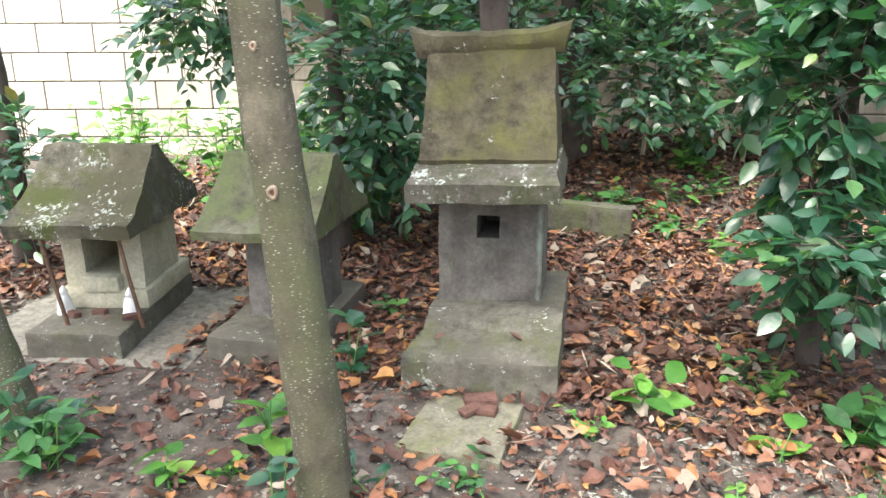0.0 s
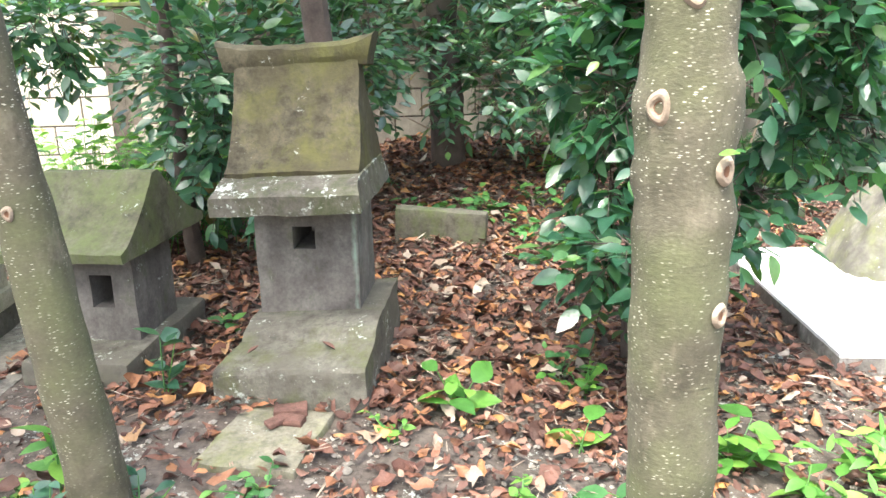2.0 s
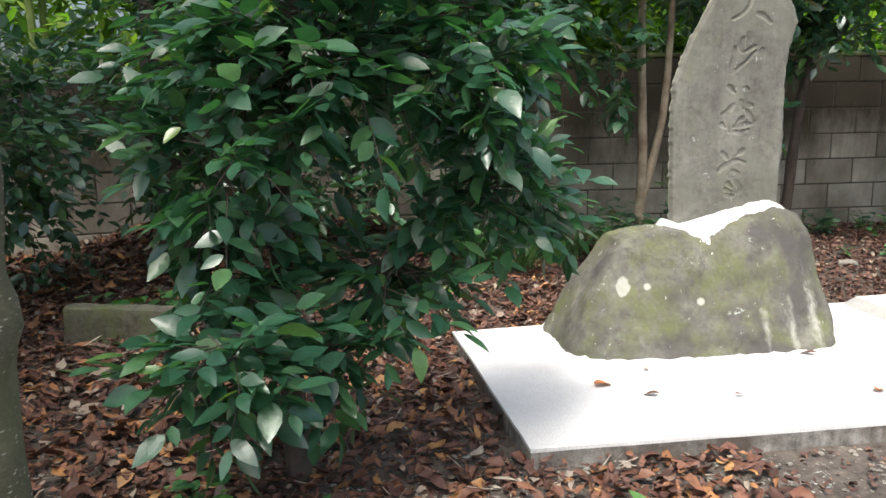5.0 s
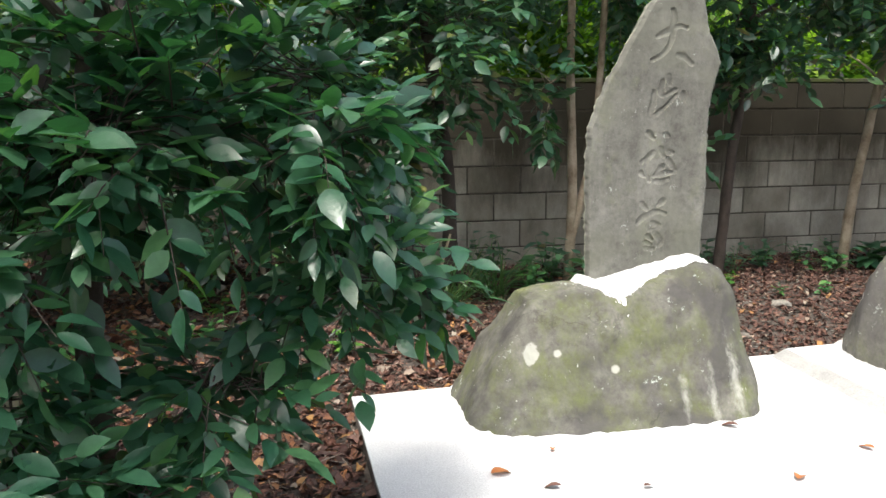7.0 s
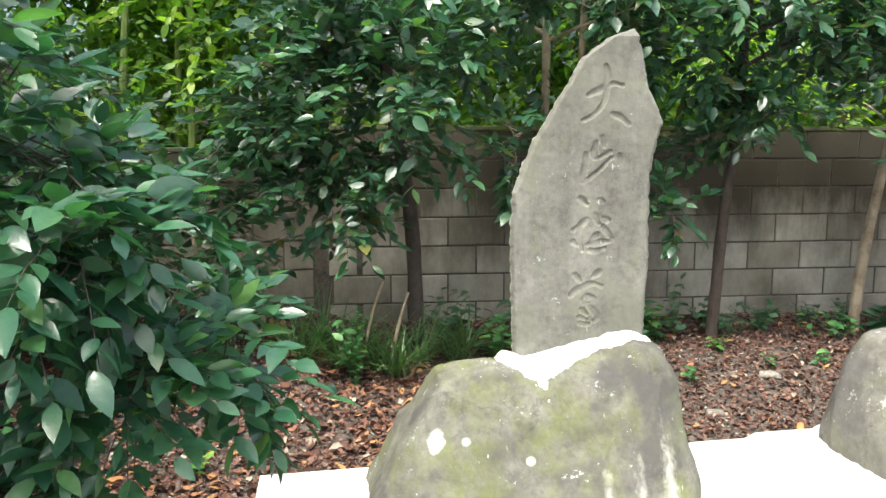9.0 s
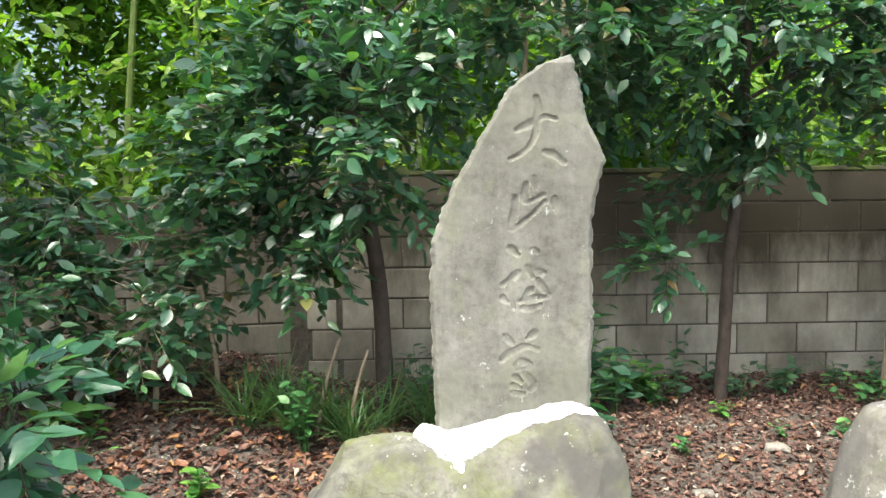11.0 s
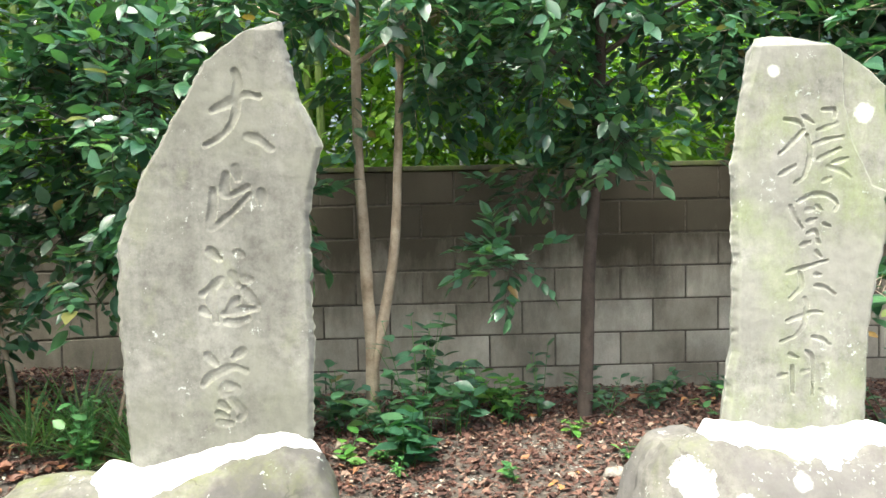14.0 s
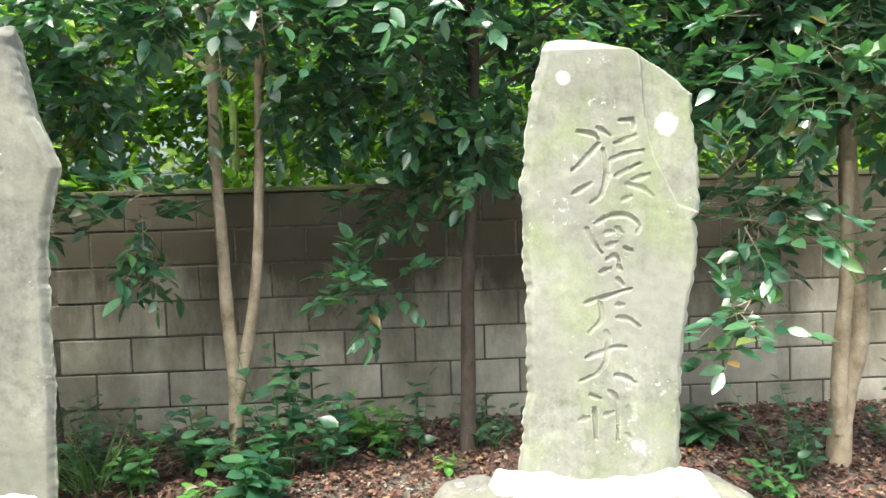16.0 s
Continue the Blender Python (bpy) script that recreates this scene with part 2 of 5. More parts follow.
def stone(name, dark, light, moss=None, moss_at=(0.5, 0.7), lichen=0.0, grain=90.0, streak=0.0, spots=(), rough=0.9, mottle=0.8, drips=(), relief=0.7, grit=0.5, blotch=None, cracks=0.0, splash=0.0, worn=None):
    """Weathered stone: broad stains, fine grain, moss in patches, pale lichen flecks."""
    mat, nt, b = nodes_of(name, rough)
    vec = place(nt)
    broad, fine = noise_tex(nt, vec, 5.0, 6, 0.65), noise_tex(nt, vec, grain, 4, 0.7)
    col = ramp(nt, broad, [(0.3, dark), (0.7, light)])
    col = mix(nt, grit, col, ramp(nt, fine, [(0.3, (0.35, 0.35, 0.35)), (0.7, (1, 1, 1))]), "MULTIPLY")
    mid = noise_tex(nt, vec, 26.0, 8, 0.75)
    col = mix(nt, mottle, col, ramp(nt, mid, [(0.36, (0.45, 0.44, 0.42)), (0.5, (0.95, 0.95, 0.95)), (0.64, (1.25, 1.24, 1.22))]), "MULTIPLY")
    if streak:
        run = noise_tex(nt, place(nt, (14, 14, 1.2)), 1.0, 4, 0.6)
        col = mix(nt, streak, col, ramp(nt, run, [(0.42, (0.25, 0.24, 0.22)), (0.6, (1, 1, 1))]), "MULTIPLY")
    if moss:
        m = noise_tex(nt, place(nt, (1, 1, 0.7)), 7.0, 8, 0.7)
        col = mix(nt, ramp(nt, m, [(moss_at[0], (0, 0, 0)), (moss_at[1], (1, 1, 1))]), col, mix(nt, fine, tuple(c * 0.6 for c in moss), moss))
    if blotch:
        wide_ = noise_tex(nt, vec, 3.6, 7, 0.62)
        col = mix(nt, ramp(nt, wide_, [(0.46, (0, 0, 0)), (0.6, (0.85, 0.85, 0.85))]), col, mix(nt, mid, tuple(c * 0.6 for c in blotch), blotch))
    if cracks:
        warp = nt.nodes.new("ShaderNodeMix")
        warp.data_type = "VECTOR"
        wn_ = add(nt, "TexNoise", Scale=7.0, Detail=5.0)
        nt.links.new(vec, wn_.inputs["Vector"])
        warp.inputs[0].default_value = 0.3
        nt.links.new(vec, warp.inputs[4]), nt.links.new(wn_.outputs["Color"], warp.inputs[5])
        cell = nt.nodes.new("ShaderNodeTexVoronoi")
        cell.feature = "DISTANCE_TO_EDGE"
        cell.inputs["Scale"].default_value = 3.4
        nt.links.new(warp.outputs[1], cell.inputs["Vector"])
        line = ramp(nt, cell.outputs["Distance"], [(0.0, (1, 1, 1)), (0.016, (0, 0, 0))])
        some = ramp(nt, noise_tex(nt, vec, 4.0, 2), [(0.52, (0, 0, 0)), (0.6, (cracks, cracks, cracks))])
        col = mix(nt, mix(nt, 1.0, line, some, "MULTIPLY"), col, (0.035, 0.032, 0.027))
    if splash:
        dots = nt.nodes.new("ShaderNodeTexVoronoi")
        dots.inputs["Scale"].default_value = 24.0
        nt.links.new(place(nt, (1.7, 1.0, 0.65)), dots.inputs["Vector"])
        near = nt.nodes.new("ShaderNodeMath")
        near.operation = "MULTIPLY_ADD"
        nt.links.new(noise_tex(nt, vec, 45.0, 6, 0.75), near.inputs[0])
        near.inputs[1].default_value = 0.9
        nt.links.new(dots.outputs["Distance"], near.inputs[2])
        here = ramp(nt, near.outputs[0], [(0.52, (1, 1, 1)), (0.58, (0, 0, 0))])
        few = ramp(nt, dots.outputs["Color"], [(0.74, (0, 0, 0)), (0.8, (splash, splash, splash))])
        col = mix(nt, mix(nt, 1.0, here, few, "MULTIPLY"), col, (0.6, 0.6, 0.55))
    if lichen:
        speck = noise_tex(nt, vec, 62.0, 6, 0.72)
        gate = noise_tex(nt, vec, 9.0, 4, 0.6)
        edge = 0.63 - 0.05 * lichen
        col = mix(nt, ramp(nt, mix(nt, 0.45, speck, gate), [(edge, (0, 0, 0)), (edge + 0.025, (0.85, 0.85, 0.85))]), col, (0.42, 0.455, 0.41))
    if worn:
        g = nt.nodes.new("ShaderNodeNewGeometry")
        rub = ramp(nt, g.outputs["Pointiness"], [(0.515, (0, 0, 0)), (0.56, (0.8, 0.8, 0.8))])
        col = mix(nt, mix(nt, 1.0, rub, ramp(nt, mid, [(0.35, (0.15, 0.15, 0.15)), (0.55, (1, 1, 1))]), "MULTIPLY"), col, worn)
    for (px, py, pz), r, c in spots:
        d = nt.nodes.new("ShaderNodeVectorMath")
        d.operation = "DISTANCE"
        nt.links.new(place(nt, (1, 0, 1)), d.inputs[0])
        d.inputs[1].default_value = (px, 0, pz)
        wobble = nt.nodes.new("ShaderNodeMath")
        wobble.operation = "MULTIPLY_ADD"
        nt.links.new(noise_tex(nt, vec, 30.0, 3), wobble.inputs[0])
        wobble.inputs[1].default_value = r * 1.3
        nt.links.new(d.outputs["Value"], wobble.inputs[2])
        col = mix(nt, ramp(nt, wobble.outputs[0], [(r * 1.5, (0.9, 0.9, 0.9)), (r * 1.5 + 0.006, (0, 0, 0))]), col, c)
    for px, pz, r, high, c in drips:
        d = nt.nodes.new("ShaderNodeVectorMath")
        d.operation = "DISTANCE"
        nt.links.new(place(nt, (1, 0, r / high)), d.inputs[0])
        d.inputs[1].default_value = (px, 0, pz * r / high)
        wobble = nt.nodes.new("ShaderNodeMath")
        wobble.operation = "MULTIPLY_ADD"
        nt.links.new(noise_tex(nt, place(nt, (1, 1, 0.4)), 45.0, 5, 0.7), wobble.inputs[0])
        wobble.inputs[1].default_value = r * 2.6
        nt.links.new(d.outputs["Value"], wobble.inputs[2])
        col = mix(nt, ramp(nt, wobble.outputs[0], [(r * 1.2, (0.7, 0.7, 0.7)), (r * 2.3, (0, 0, 0))]), col, c)
    nt.links.new(col, b.inputs["Base Color"])
    bump(nt, b, mix(nt, 0.5, fine, noise_tex(nt, vec, 25.0, 6, 0.7)), relief, 0.006)
    return mat


def leafy(name, stops, rough=0.35, through_=0.12, spec=0.5, coat=0.0, crease=0.35):
    """Leaves that differ one from another, with a pale midrib side to side grain."""
    mat, nt, b = nodes_of(name, rough)
    b.inputs["Specular IOR Level"].default_value = spec
    g = nt.nodes.new("ShaderNodeNewGeometry")
    col = ramp(nt, g.outputs["Random Per Island"], stops)
    col = mix(nt, 0.35, col, ramp(nt, noise_tex(nt, place(nt), 45.0, 3), [(0.3, (0.5, 0.5, 0.5)), (0.7, (1.3, 1.3, 1.3))]), "MULTIPLY")
    nt.links.new(col, b.inputs["Base Color"])
    if coat:
        b.inputs["Coat Weight"].default_value = coat
        b.inputs["Coat Roughness"].default_value = 0.2
    bump(nt, b, noise_tex(nt, place(nt), 55.0, 3), crease, 0.006)
    if through_:
        tr = nt.nodes.new("ShaderNodeBsdfTranslucent")
        nt.links.new(mix(nt, 1.0, col, (1.2, 1.5, 0.5), "MULTIPLY"), tr.inputs["Color"])
        ms = nt.nodes.new("ShaderNodeMixShader")
        ms.inputs[0].default_value = through_
        nt.links.new(b.outputs[0], ms.inputs[1]), nt.links.new(tr.outputs[0], ms.inputs[2])
        nt.links.new(ms.outputs[0], nt.nodes["Material Output"].inputs["Surface"])
    return mat


def bark(name, dark, light, flecks=0.0, green=None):
    mat, nt, b = nodes_of(name, 0.88)
    vec = place(nt, (1, 1, 0.8))
    col = ramp(nt, noise_tex(nt, vec, 11.0, 6, 0.65), [(0.3, dark), (0.7, light)])
    if green:
        col = mix(nt, ramp(nt, noise_tex(nt, place(nt), 5.0, 5), [(0.45, (0, 0, 0)), (0.65, (0.8, 0.8, 0.8))]), col, green)
    fine = noise_tex(nt, place(nt, (1, 1, 1.8)), 130.0, 3)
    col = mix(nt, 0.4, col, ramp(nt, fine, [(0.3, (0.5, 0.5, 0.5)), (0.7, (1.1, 1.1, 1.1))]), "MULTIPLY")
    if flecks:
        v = nt.nodes.new("ShaderNodeTexVoronoi")
        v.inputs["Scale"].default_value = 112.0
        nt.links.new(place(nt, (0.8, 0.8, 2.6)), v.inputs["Vector"])
        here = ramp(nt, v.outputs["Distance"], [(0.14, (1, 1, 1)), (0.3, (0, 0, 0))])
        keep = ramp(nt, v.outputs["Color"], [(0.42, (0, 0, 0)), (0.5, (1, 1, 1))])
        wan = ramp(nt, noise_tex(nt, place(nt, (1, 1, 0.6)), 6.0, 6, 0.7), [(0.55, (0, 0, 0)), (0.7, (0.55, 0.55, 0.55))])
        col = mix(nt, wan, col, (0.29, 0.25, 0.19))
        patch = ramp(nt, noise_tex(nt, place(nt), 12.0, 3), [(0.4, (0.1, 0.1, 0.1)), (0.6, (1, 1, 1))])
        col = mix(nt, mix(nt, 1.0, mix(nt, 1.0, here, keep, "MULTIPLY"), patch, "MULTIPLY"), col, (0.56, 0.54, 0.44))
    nt.links.new(col, b.inputs["Base Color"])
    rough_ = noise_tex(nt, place(nt, (1, 1, 1.3)), 24.0, 6, 0.7)
    bump(nt, b, mix(nt, 0.5, fine, rough_), 0.5, 0.006)
    return mat


STONE_DARK = stone("weathered_grey_stone", (0.085, 0.077, 0.07), (0.27, 0.25, 0.225), moss=(0.11, 0.13, 0.06), moss_at=(0.55, 0.72), streak=0.25, lichen=0.1, mottle=0.35, relief=0.4,
                   drips=[(1.384, 0.46, 0.008, 0.17, (0.32, 0.45, 0.36))])
STONE_BASE = stone("mossy_base_stone", (0.085, 0.08, 0.065), (0.26, 0.248, 0.205), moss=(0.12, 0.132, 0.06), moss_at=(0.5, 0.68), lichen=0.7, relief=0.9, blotch=(0.13, 0.122, 0.1))
STONE_ROOF = stone("mossy_roof_stone", (0.03, 0.026, 0.015), (0.15, 0.135, 0.088), moss=(0.12, 0.12, 0.04), moss_at=(0.47, 0.62), lichen=0.1, mottle=1.0, grain=60, relief=1.0, blotch=(0.075, 0.066, 0.034))
STONE_ROOF_GREY = stone("lichened_roof_stone", (0.05, 0.047, 0.034), (0.21, 0.2, 0.15), moss=(0.085, 0.1, 0.03), moss_at=(0.48, 0.6), lichen=1.1, mottle=1.0, relief=1.0, worn=(0.36, 0.36, 0.29), blotch=(0.09, 0.085, 0.05))
STONE_ROOF_GREEN = stone("green_roof_stone", (0.06, 0.058, 0.036), (0.19, 0.186, 0.13), moss=(0.125, 0.15, 0.062), moss_at=(0.42, 0.6), lichen=0.2, mottle=0.7, relief=0.8)
STONE_EAVE = stone("lichened_eave_stone", (0.08, 0.074, 0.06), (0.19, 0.18, 0.15), moss=(0.075, 0.085, 0.04), moss_at=(0.46, 0.6), lichen=1.6, worn=(0.46, 0.5, 0.46), relief=0.9)
STONE_PALE = stone("pale_shrine_stone", (0.46, 0.44, 0.33), (0.66, 0.63, 0.48), moss=(0.4, 0.41, 0.24), moss_at=(0.5, 0.72), mottle=0.3, relief=0.4)
STELE_GREY = stone("grey_stele_stone", (0.14, 0.137, 0.12), (0.255, 0.252, 0.225), moss=(0.25, 0.265, 0.17), moss_at=(0.52, 0.8), grain=140, mottle=0.5, streak=0.22, relief=0.35, grit=0.25, lichen=0.35, worn=(0.4, 0.4, 0.3), blotch=(0.2, 0.2, 0.165))
STELE_GREEN = stone("green_stained_stele_stone", (0.195, 0.194, 0.165), (0.33, 0.328, 0.29), moss=(0.26, 0.3, 0.16), moss_at=(0.42, 0.7), grain=140, lichen=0.6, mottle=0.5, streak=0.25, relief=0.4, grit=0.25, worn=(0.46, 0.46, 0.4), blotch=(0.27, 0.265, 0.235),
                    spots=[((5.59, 4.99, 1.53), 0.016, (0.5, 0.5, 0.45)), ((5.84, 4.99, 1.42), 0.026, (0.58, 0.58, 0.53))])
ROCK_ONE = stone("mossy_boulder", (0.11, 0.105, 0.09), (0.235, 0.228, 0.195), moss=(0.165, 0.182, 0.078), moss_at=(0.44, 0.66), mottle=0.5, grit=0.35, relief=0.6, lichen=0.3, grain=60, streak=0.12, blotch=(0.095, 0.089, 0.086), cracks=0.45, splash=0.6,
                 spots=[((3.496, 4.86, 0.275), 0.034, (0.42, 0.42, 0.37)), ((3.6, 4.86, 0.27), 0.013, (0.48, 0.48, 0.42)), ((3.82, 4.86, 0.205), 0.014, (0.46, 0.46, 0.4))],
                 drips=[(4.31, 0.12, 0.03, 0.2, (0.44, 0.44, 0.39)), (4.2, 0.08, 0.025, 0.13, (0.42, 0.42, 0.37)), (4.08, 0.1, 0.02, 0.1, (0.4, 0.4, 0.35))])
ROCK_TWO = stone("white_spattered_boulder", (0.12, 0.114, 0.1), (0.25, 0.24, 0.21), moss=(0.19, 0.205, 0.11), moss_at=(0.48, 0.72), lichen=0.9, grain=60, mottle=0.5, grit=0.35, blotch=(0.16, 0.15, 0.145), cracks=0.6, splash=1.0,
                 spots=[((5.33, 4.78, 0.47), 0.055, (0.75, 0.75, 0.72)), ((5.45, 4.74, 0.42), 0.03, (0.75, 0.75, 0.72)), ((5.24, 4.8, 0.3), 0.03, (0.7, 0.69, 0.64)), ((5.6, 4.74, 0.47), 0.02, (0.7, 0.7, 0.66))])
MORTAR = stone("white_mortar", (0.72, 0.72, 0.71), (0.82, 0.82, 0.81), grain=120, mottle=0.12)
CONCRETE = stone("white_concrete", (0.84, 0.835, 0.83), (0.9, 0.9, 0.89), grain=160, mottle=0.08)
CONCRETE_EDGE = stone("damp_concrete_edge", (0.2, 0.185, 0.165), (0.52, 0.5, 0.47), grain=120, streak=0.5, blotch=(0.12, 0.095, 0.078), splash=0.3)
SLOPE_SHADE = stone("shade_grey_slope", (0.4, 0.395, 0.38), (0.52, 0.515, 0.5), grain=140, mottle=0.15)
PAD = stone("rough_concrete_pad", (0.2, 0.192, 0.165), (0.34, 0.325, 0.285), moss=(0.19, 0.2, 0.12), moss_at=(0.55, 0.75), grain=70, lichen=0.4)
BRICK = stone("red_brown_clay", (0.1, 0.05, 0.042), (0.2, 0.11, 0.085), grain=110)
SLAB = stone("slab_stone", (0.1, 0.095, 0.075), (0.2, 0.19, 0.15), moss=(0.14, 0.17, 0.07), moss_at=(0.45, 0.65))
PEBBLE = stone("pebble_stone", (0.14, 0.125, 0.11), (0.42, 0.39, 0.34), grain=80)
DARK, _dn, _db = nodes_of("dark_hollow", 0.95)
_db.inputs["Base Color"].default_value = (0.03, 0.027, 0.024, 1)
RUST = stone("rusty_brown_rod", (0.12, 0.07, 0.045), (0.22, 0.14, 0.09), grain=120)
PORCELAIN, _pn, _pb = nodes_of("white_porcelain", 0.25)
_pn.links.new(ramp(_pn, noise_tex(_pn, place(_pn), 30.0), [(0.3, (0.7, 0.7, 0.68)), (0.6, (0.85, 0.85, 0.84))]), _pb.inputs["Base Color"])
TRUNK = bark("smooth_flecked_bark", (0.058, 0.052, 0.036), (0.155, 0.144, 0.1), flecks=1.0, green=(0.12, 0.13, 0.065))
TRUNK_DARK = bark("dark_bark", (0.05, 0.04, 0.035), (0.12, 0.095, 0.08))
TRUNK_PALE = bark("pale_tan_bark", (0.2, 0.15, 0.1), (0.5, 0.42, 0.32))
HEART = bark("orange_brown_scar", (0.12, 0.06, 0.035), (0.26, 0.14, 0.085))
CUT = bark("pale_scar_wood", (0.22, 0.17, 0.125), (0.4, 0.33, 0.25))
CAMELLIA = leafy("camellia_leaf", [(0.0, (0.027, 0.09, 0.052)), (0.5, (0.054, 0.143, 0.076)), (0.88, (0.08, 0.188, 0.08)), (0.97, (0.105, 0.21, 0.06)), (1.0, (0.22, 0.13, 0.05))], 0.33, 0.27, 1.0, 0.45, 0.3)
SHRUB_LEAF = leafy("dark_glossy_leaf", [(0.0, (0.026, 0.092, 0.055)), (0.6, (0.052, 0.148, 0.082)), (0.95, (0.085, 0.2, 0.092)), (0.99, (0.12, 0.24, 0.07)), (1.0, (0.21, 0.31, 0.075))], 0.35, 0.38, 0.95, 0.35, 0.3)
BRIGHT = leafy("fresh_green_leaf", [(0.0, (0.06, 0.17, 0.035)), (0.5, (0.11, 0.28, 0.05)), (1.0, (0.22, 0.38, 0.07))], 0.45, 0.25)
WEED = leafy("weed_leaf", [(0.0, (0.04, 0.12, 0.04)), (0.6, (0.07, 0.2, 0.06)), (1.0, (0.14, 0.3, 0.06))], 0.45, 0.2)
FAR = leafy("sunlit_far_leaf", [(0.0, (0.085, 0.185, 0.032)), (0.5, (0.17, 0.3, 0.048)), (1.0, (0.31, 0.42, 0.07))], 0.5, 0.5)
GRASS = leafy("grass_blade", [(0.0, (0.05, 0.125, 0.04)), (0.7, (0.11, 0.22, 0.075)), (1.0, (0.22, 0.25, 0.11))], 0.45, 0.2)
LITTER = leafy("fallen_leaf", [(0.0, (0.055, 0.028, 0.021)), (0.3, (0.11, 0.052, 0.038)), (0.56, (0.175, 0.08, 0.052)), (0.74, (0.24, 0.112, 0.062)), (0.84, (0.34, 0.16, 0.065)), (0.91, (0.42, 0.23, 0.085)), (0.94, (0.26, 0.2, 0.155)), (1.0, (0.38, 0.33, 0.27))], 0.5, 0.0, 0.4, 0.0, 0.7)
ORANGE = leafy("orange_leaf", [(0.0, (0.45, 0.19, 0.05)), (1.0, (0.38, 0.13, 0.05))], 0.5, 0.0, 0.4)
CHIPS = leafy("leaf_crumbs", [(0.0, (0.05, 0.028, 0.023)), (0.5, (0.125, 0.066, 0.052)), (0.85, (0.2, 0.112, 0.085)), (0.96, (0.27, 0.18, 0.135)), (1.0, (0.42, 0.36, 0.29))], 0.75, 0.0, 0.25)
SOIL = stone("dark_soil", (0.065, 0.054, 0.047), (0.165, 0.14, 0.12), grain=70, rough=0.95, lichen=0.75, mottle=1.0, relief=1.0, splash=0.35)
STEP = stone("yellow_mossy_stone", (0.14, 0.135, 0.1), (0.27, 0.255, 0.195), moss=(0.19, 0.205, 0.08), moss_at=(0.44, 0.66), lichen=0.8)
BAMBOO = bark("green_bamboo", (0.1, 0.15, 0.04), (0.2, 0.25, 0.08))


def block_material(name, dark, light, grime, stain_shade=0.0):
    mat, nt, b = nodes_of(name, 0.92)
    info = nt.nodes.new("ShaderNodeObjectInfo")
    vec = place(nt)
    col = ramp(nt, noise_tex(nt, vec, 3.0, 5), [(0.3, dark), (0.7, light)])
    col = mix(nt, 0.75, col, ramp(nt, info.outputs["Random"], [(0.0, (0.62, 0.6, 0.56)), (0.7, (1, 1, 1)), (1.0, (1.15, 1.15, 1.15))]), "MULTIPLY")
    fine = noise_tex(nt, vec, 160.0, 3)
    col = mix(nt, 0.35, col, ramp(nt, fine, [(0.3, (0.55, 0.55, 0.55)), (0.7, (1.1, 1.1, 1.1))]), "MULTIPLY")
    run = noise_tex(nt, place(nt, (2.6, 2.6, 1.1)), 1.0, 7, 0.7)
    col = mix(nt, grime, col, ramp(nt, run, [(0.4, (0.22, 0.2, 0.17)), (0.62, (1, 1, 1))]), "MULTIPLY")
    # Darker towards the top: coping stain and tree shade, both in the colour.
    if stain_shade:
        sep = nt.nodes.new("ShaderNodeSeparateXYZ")
        nt.links.new(vec, sep.inputs[0])
        toward_top = nt.nodes.new("ShaderNodeMath")
        toward_top.operation = "MULTIPLY_ADD"
        nt.links.new(noise_tex(nt, place(nt, (3, 3, 0.9)), 1.0, 8, 0.72), toward_top.inputs[0])
        toward_top.inputs[1].default_value = 1.1
        nt.links.new(sep.outputs[2], toward_top.inputs[2])
        half = nt.nodes.new("ShaderNodeMath")
        half.operation = "MULTIPLY"
        nt.links.new(toward_top.outputs[0], half.inputs[0])
        half.inputs[1].default_value = 0.4
        col = mix(nt, ramp(nt, half.outputs[0], [(0.4, (0, 0, 0)), (0.6, (stain_shade, stain_shade, stain_shade))]), col, mix(nt, fine, (0.021, 0.017, 0.011), (0.058, 0.048, 0.028)))
    nt.links.new(col, b.inputs["Base Color"])
    bump(nt, b, fine, 0.5, 0.003)
    return mat


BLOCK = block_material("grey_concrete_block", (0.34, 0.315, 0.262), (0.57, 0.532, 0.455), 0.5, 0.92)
BLOCK_SUNLIT = block_material("sunlit_concrete_block", (0.7, 0.66, 0.56), (0.82, 0.78, 0.68), 0.1)
JOINT = stone("dark_mortar_joint", (0.09, 0.079, 0.062), (0.18, 0.16, 0.132))
COPING = stone("mossy_coping", (0.06, 0.055, 0.04), (0.14, 0.13, 0.1), moss=(0.12, 0.15, 0.04), moss_at=(0.4, 0.6))


# ---- ground ----
def smooth01(t):
    t = min(max(t, 0.0), 1.0)
    return t * t * (3 - 2 * t)


def ground_z(x, y):
    z = 0.1 - 0.17 * smooth01((x - 1.45) / 1.1) + 0.12 * smooth01((y - 5.2) / 1.4) * smooth01((x - 2.0) / 1.0)
    z -= 0.06 * smooth01((2.6 - y) / 1.5) + 0.035 * smooth01((1.0 - x) / 0.3) * smooth01((4.6 - y) / 0.6)
    z += (0.18 + 0.1 * smooth01((x - 1.4) / 0.8)) * smooth01((y - 5.1) / 1.9) * (1 - smooth01((x - 2.4) / 0.9)) * smooth01((x - 0.4) / 0.8)
    return z + 0.012 * noise.noise(Vector((x * 1.7, y * 1.7, 0))) + 0.004 * noise.noise(Vector((x * 9, y * 9, 3)))


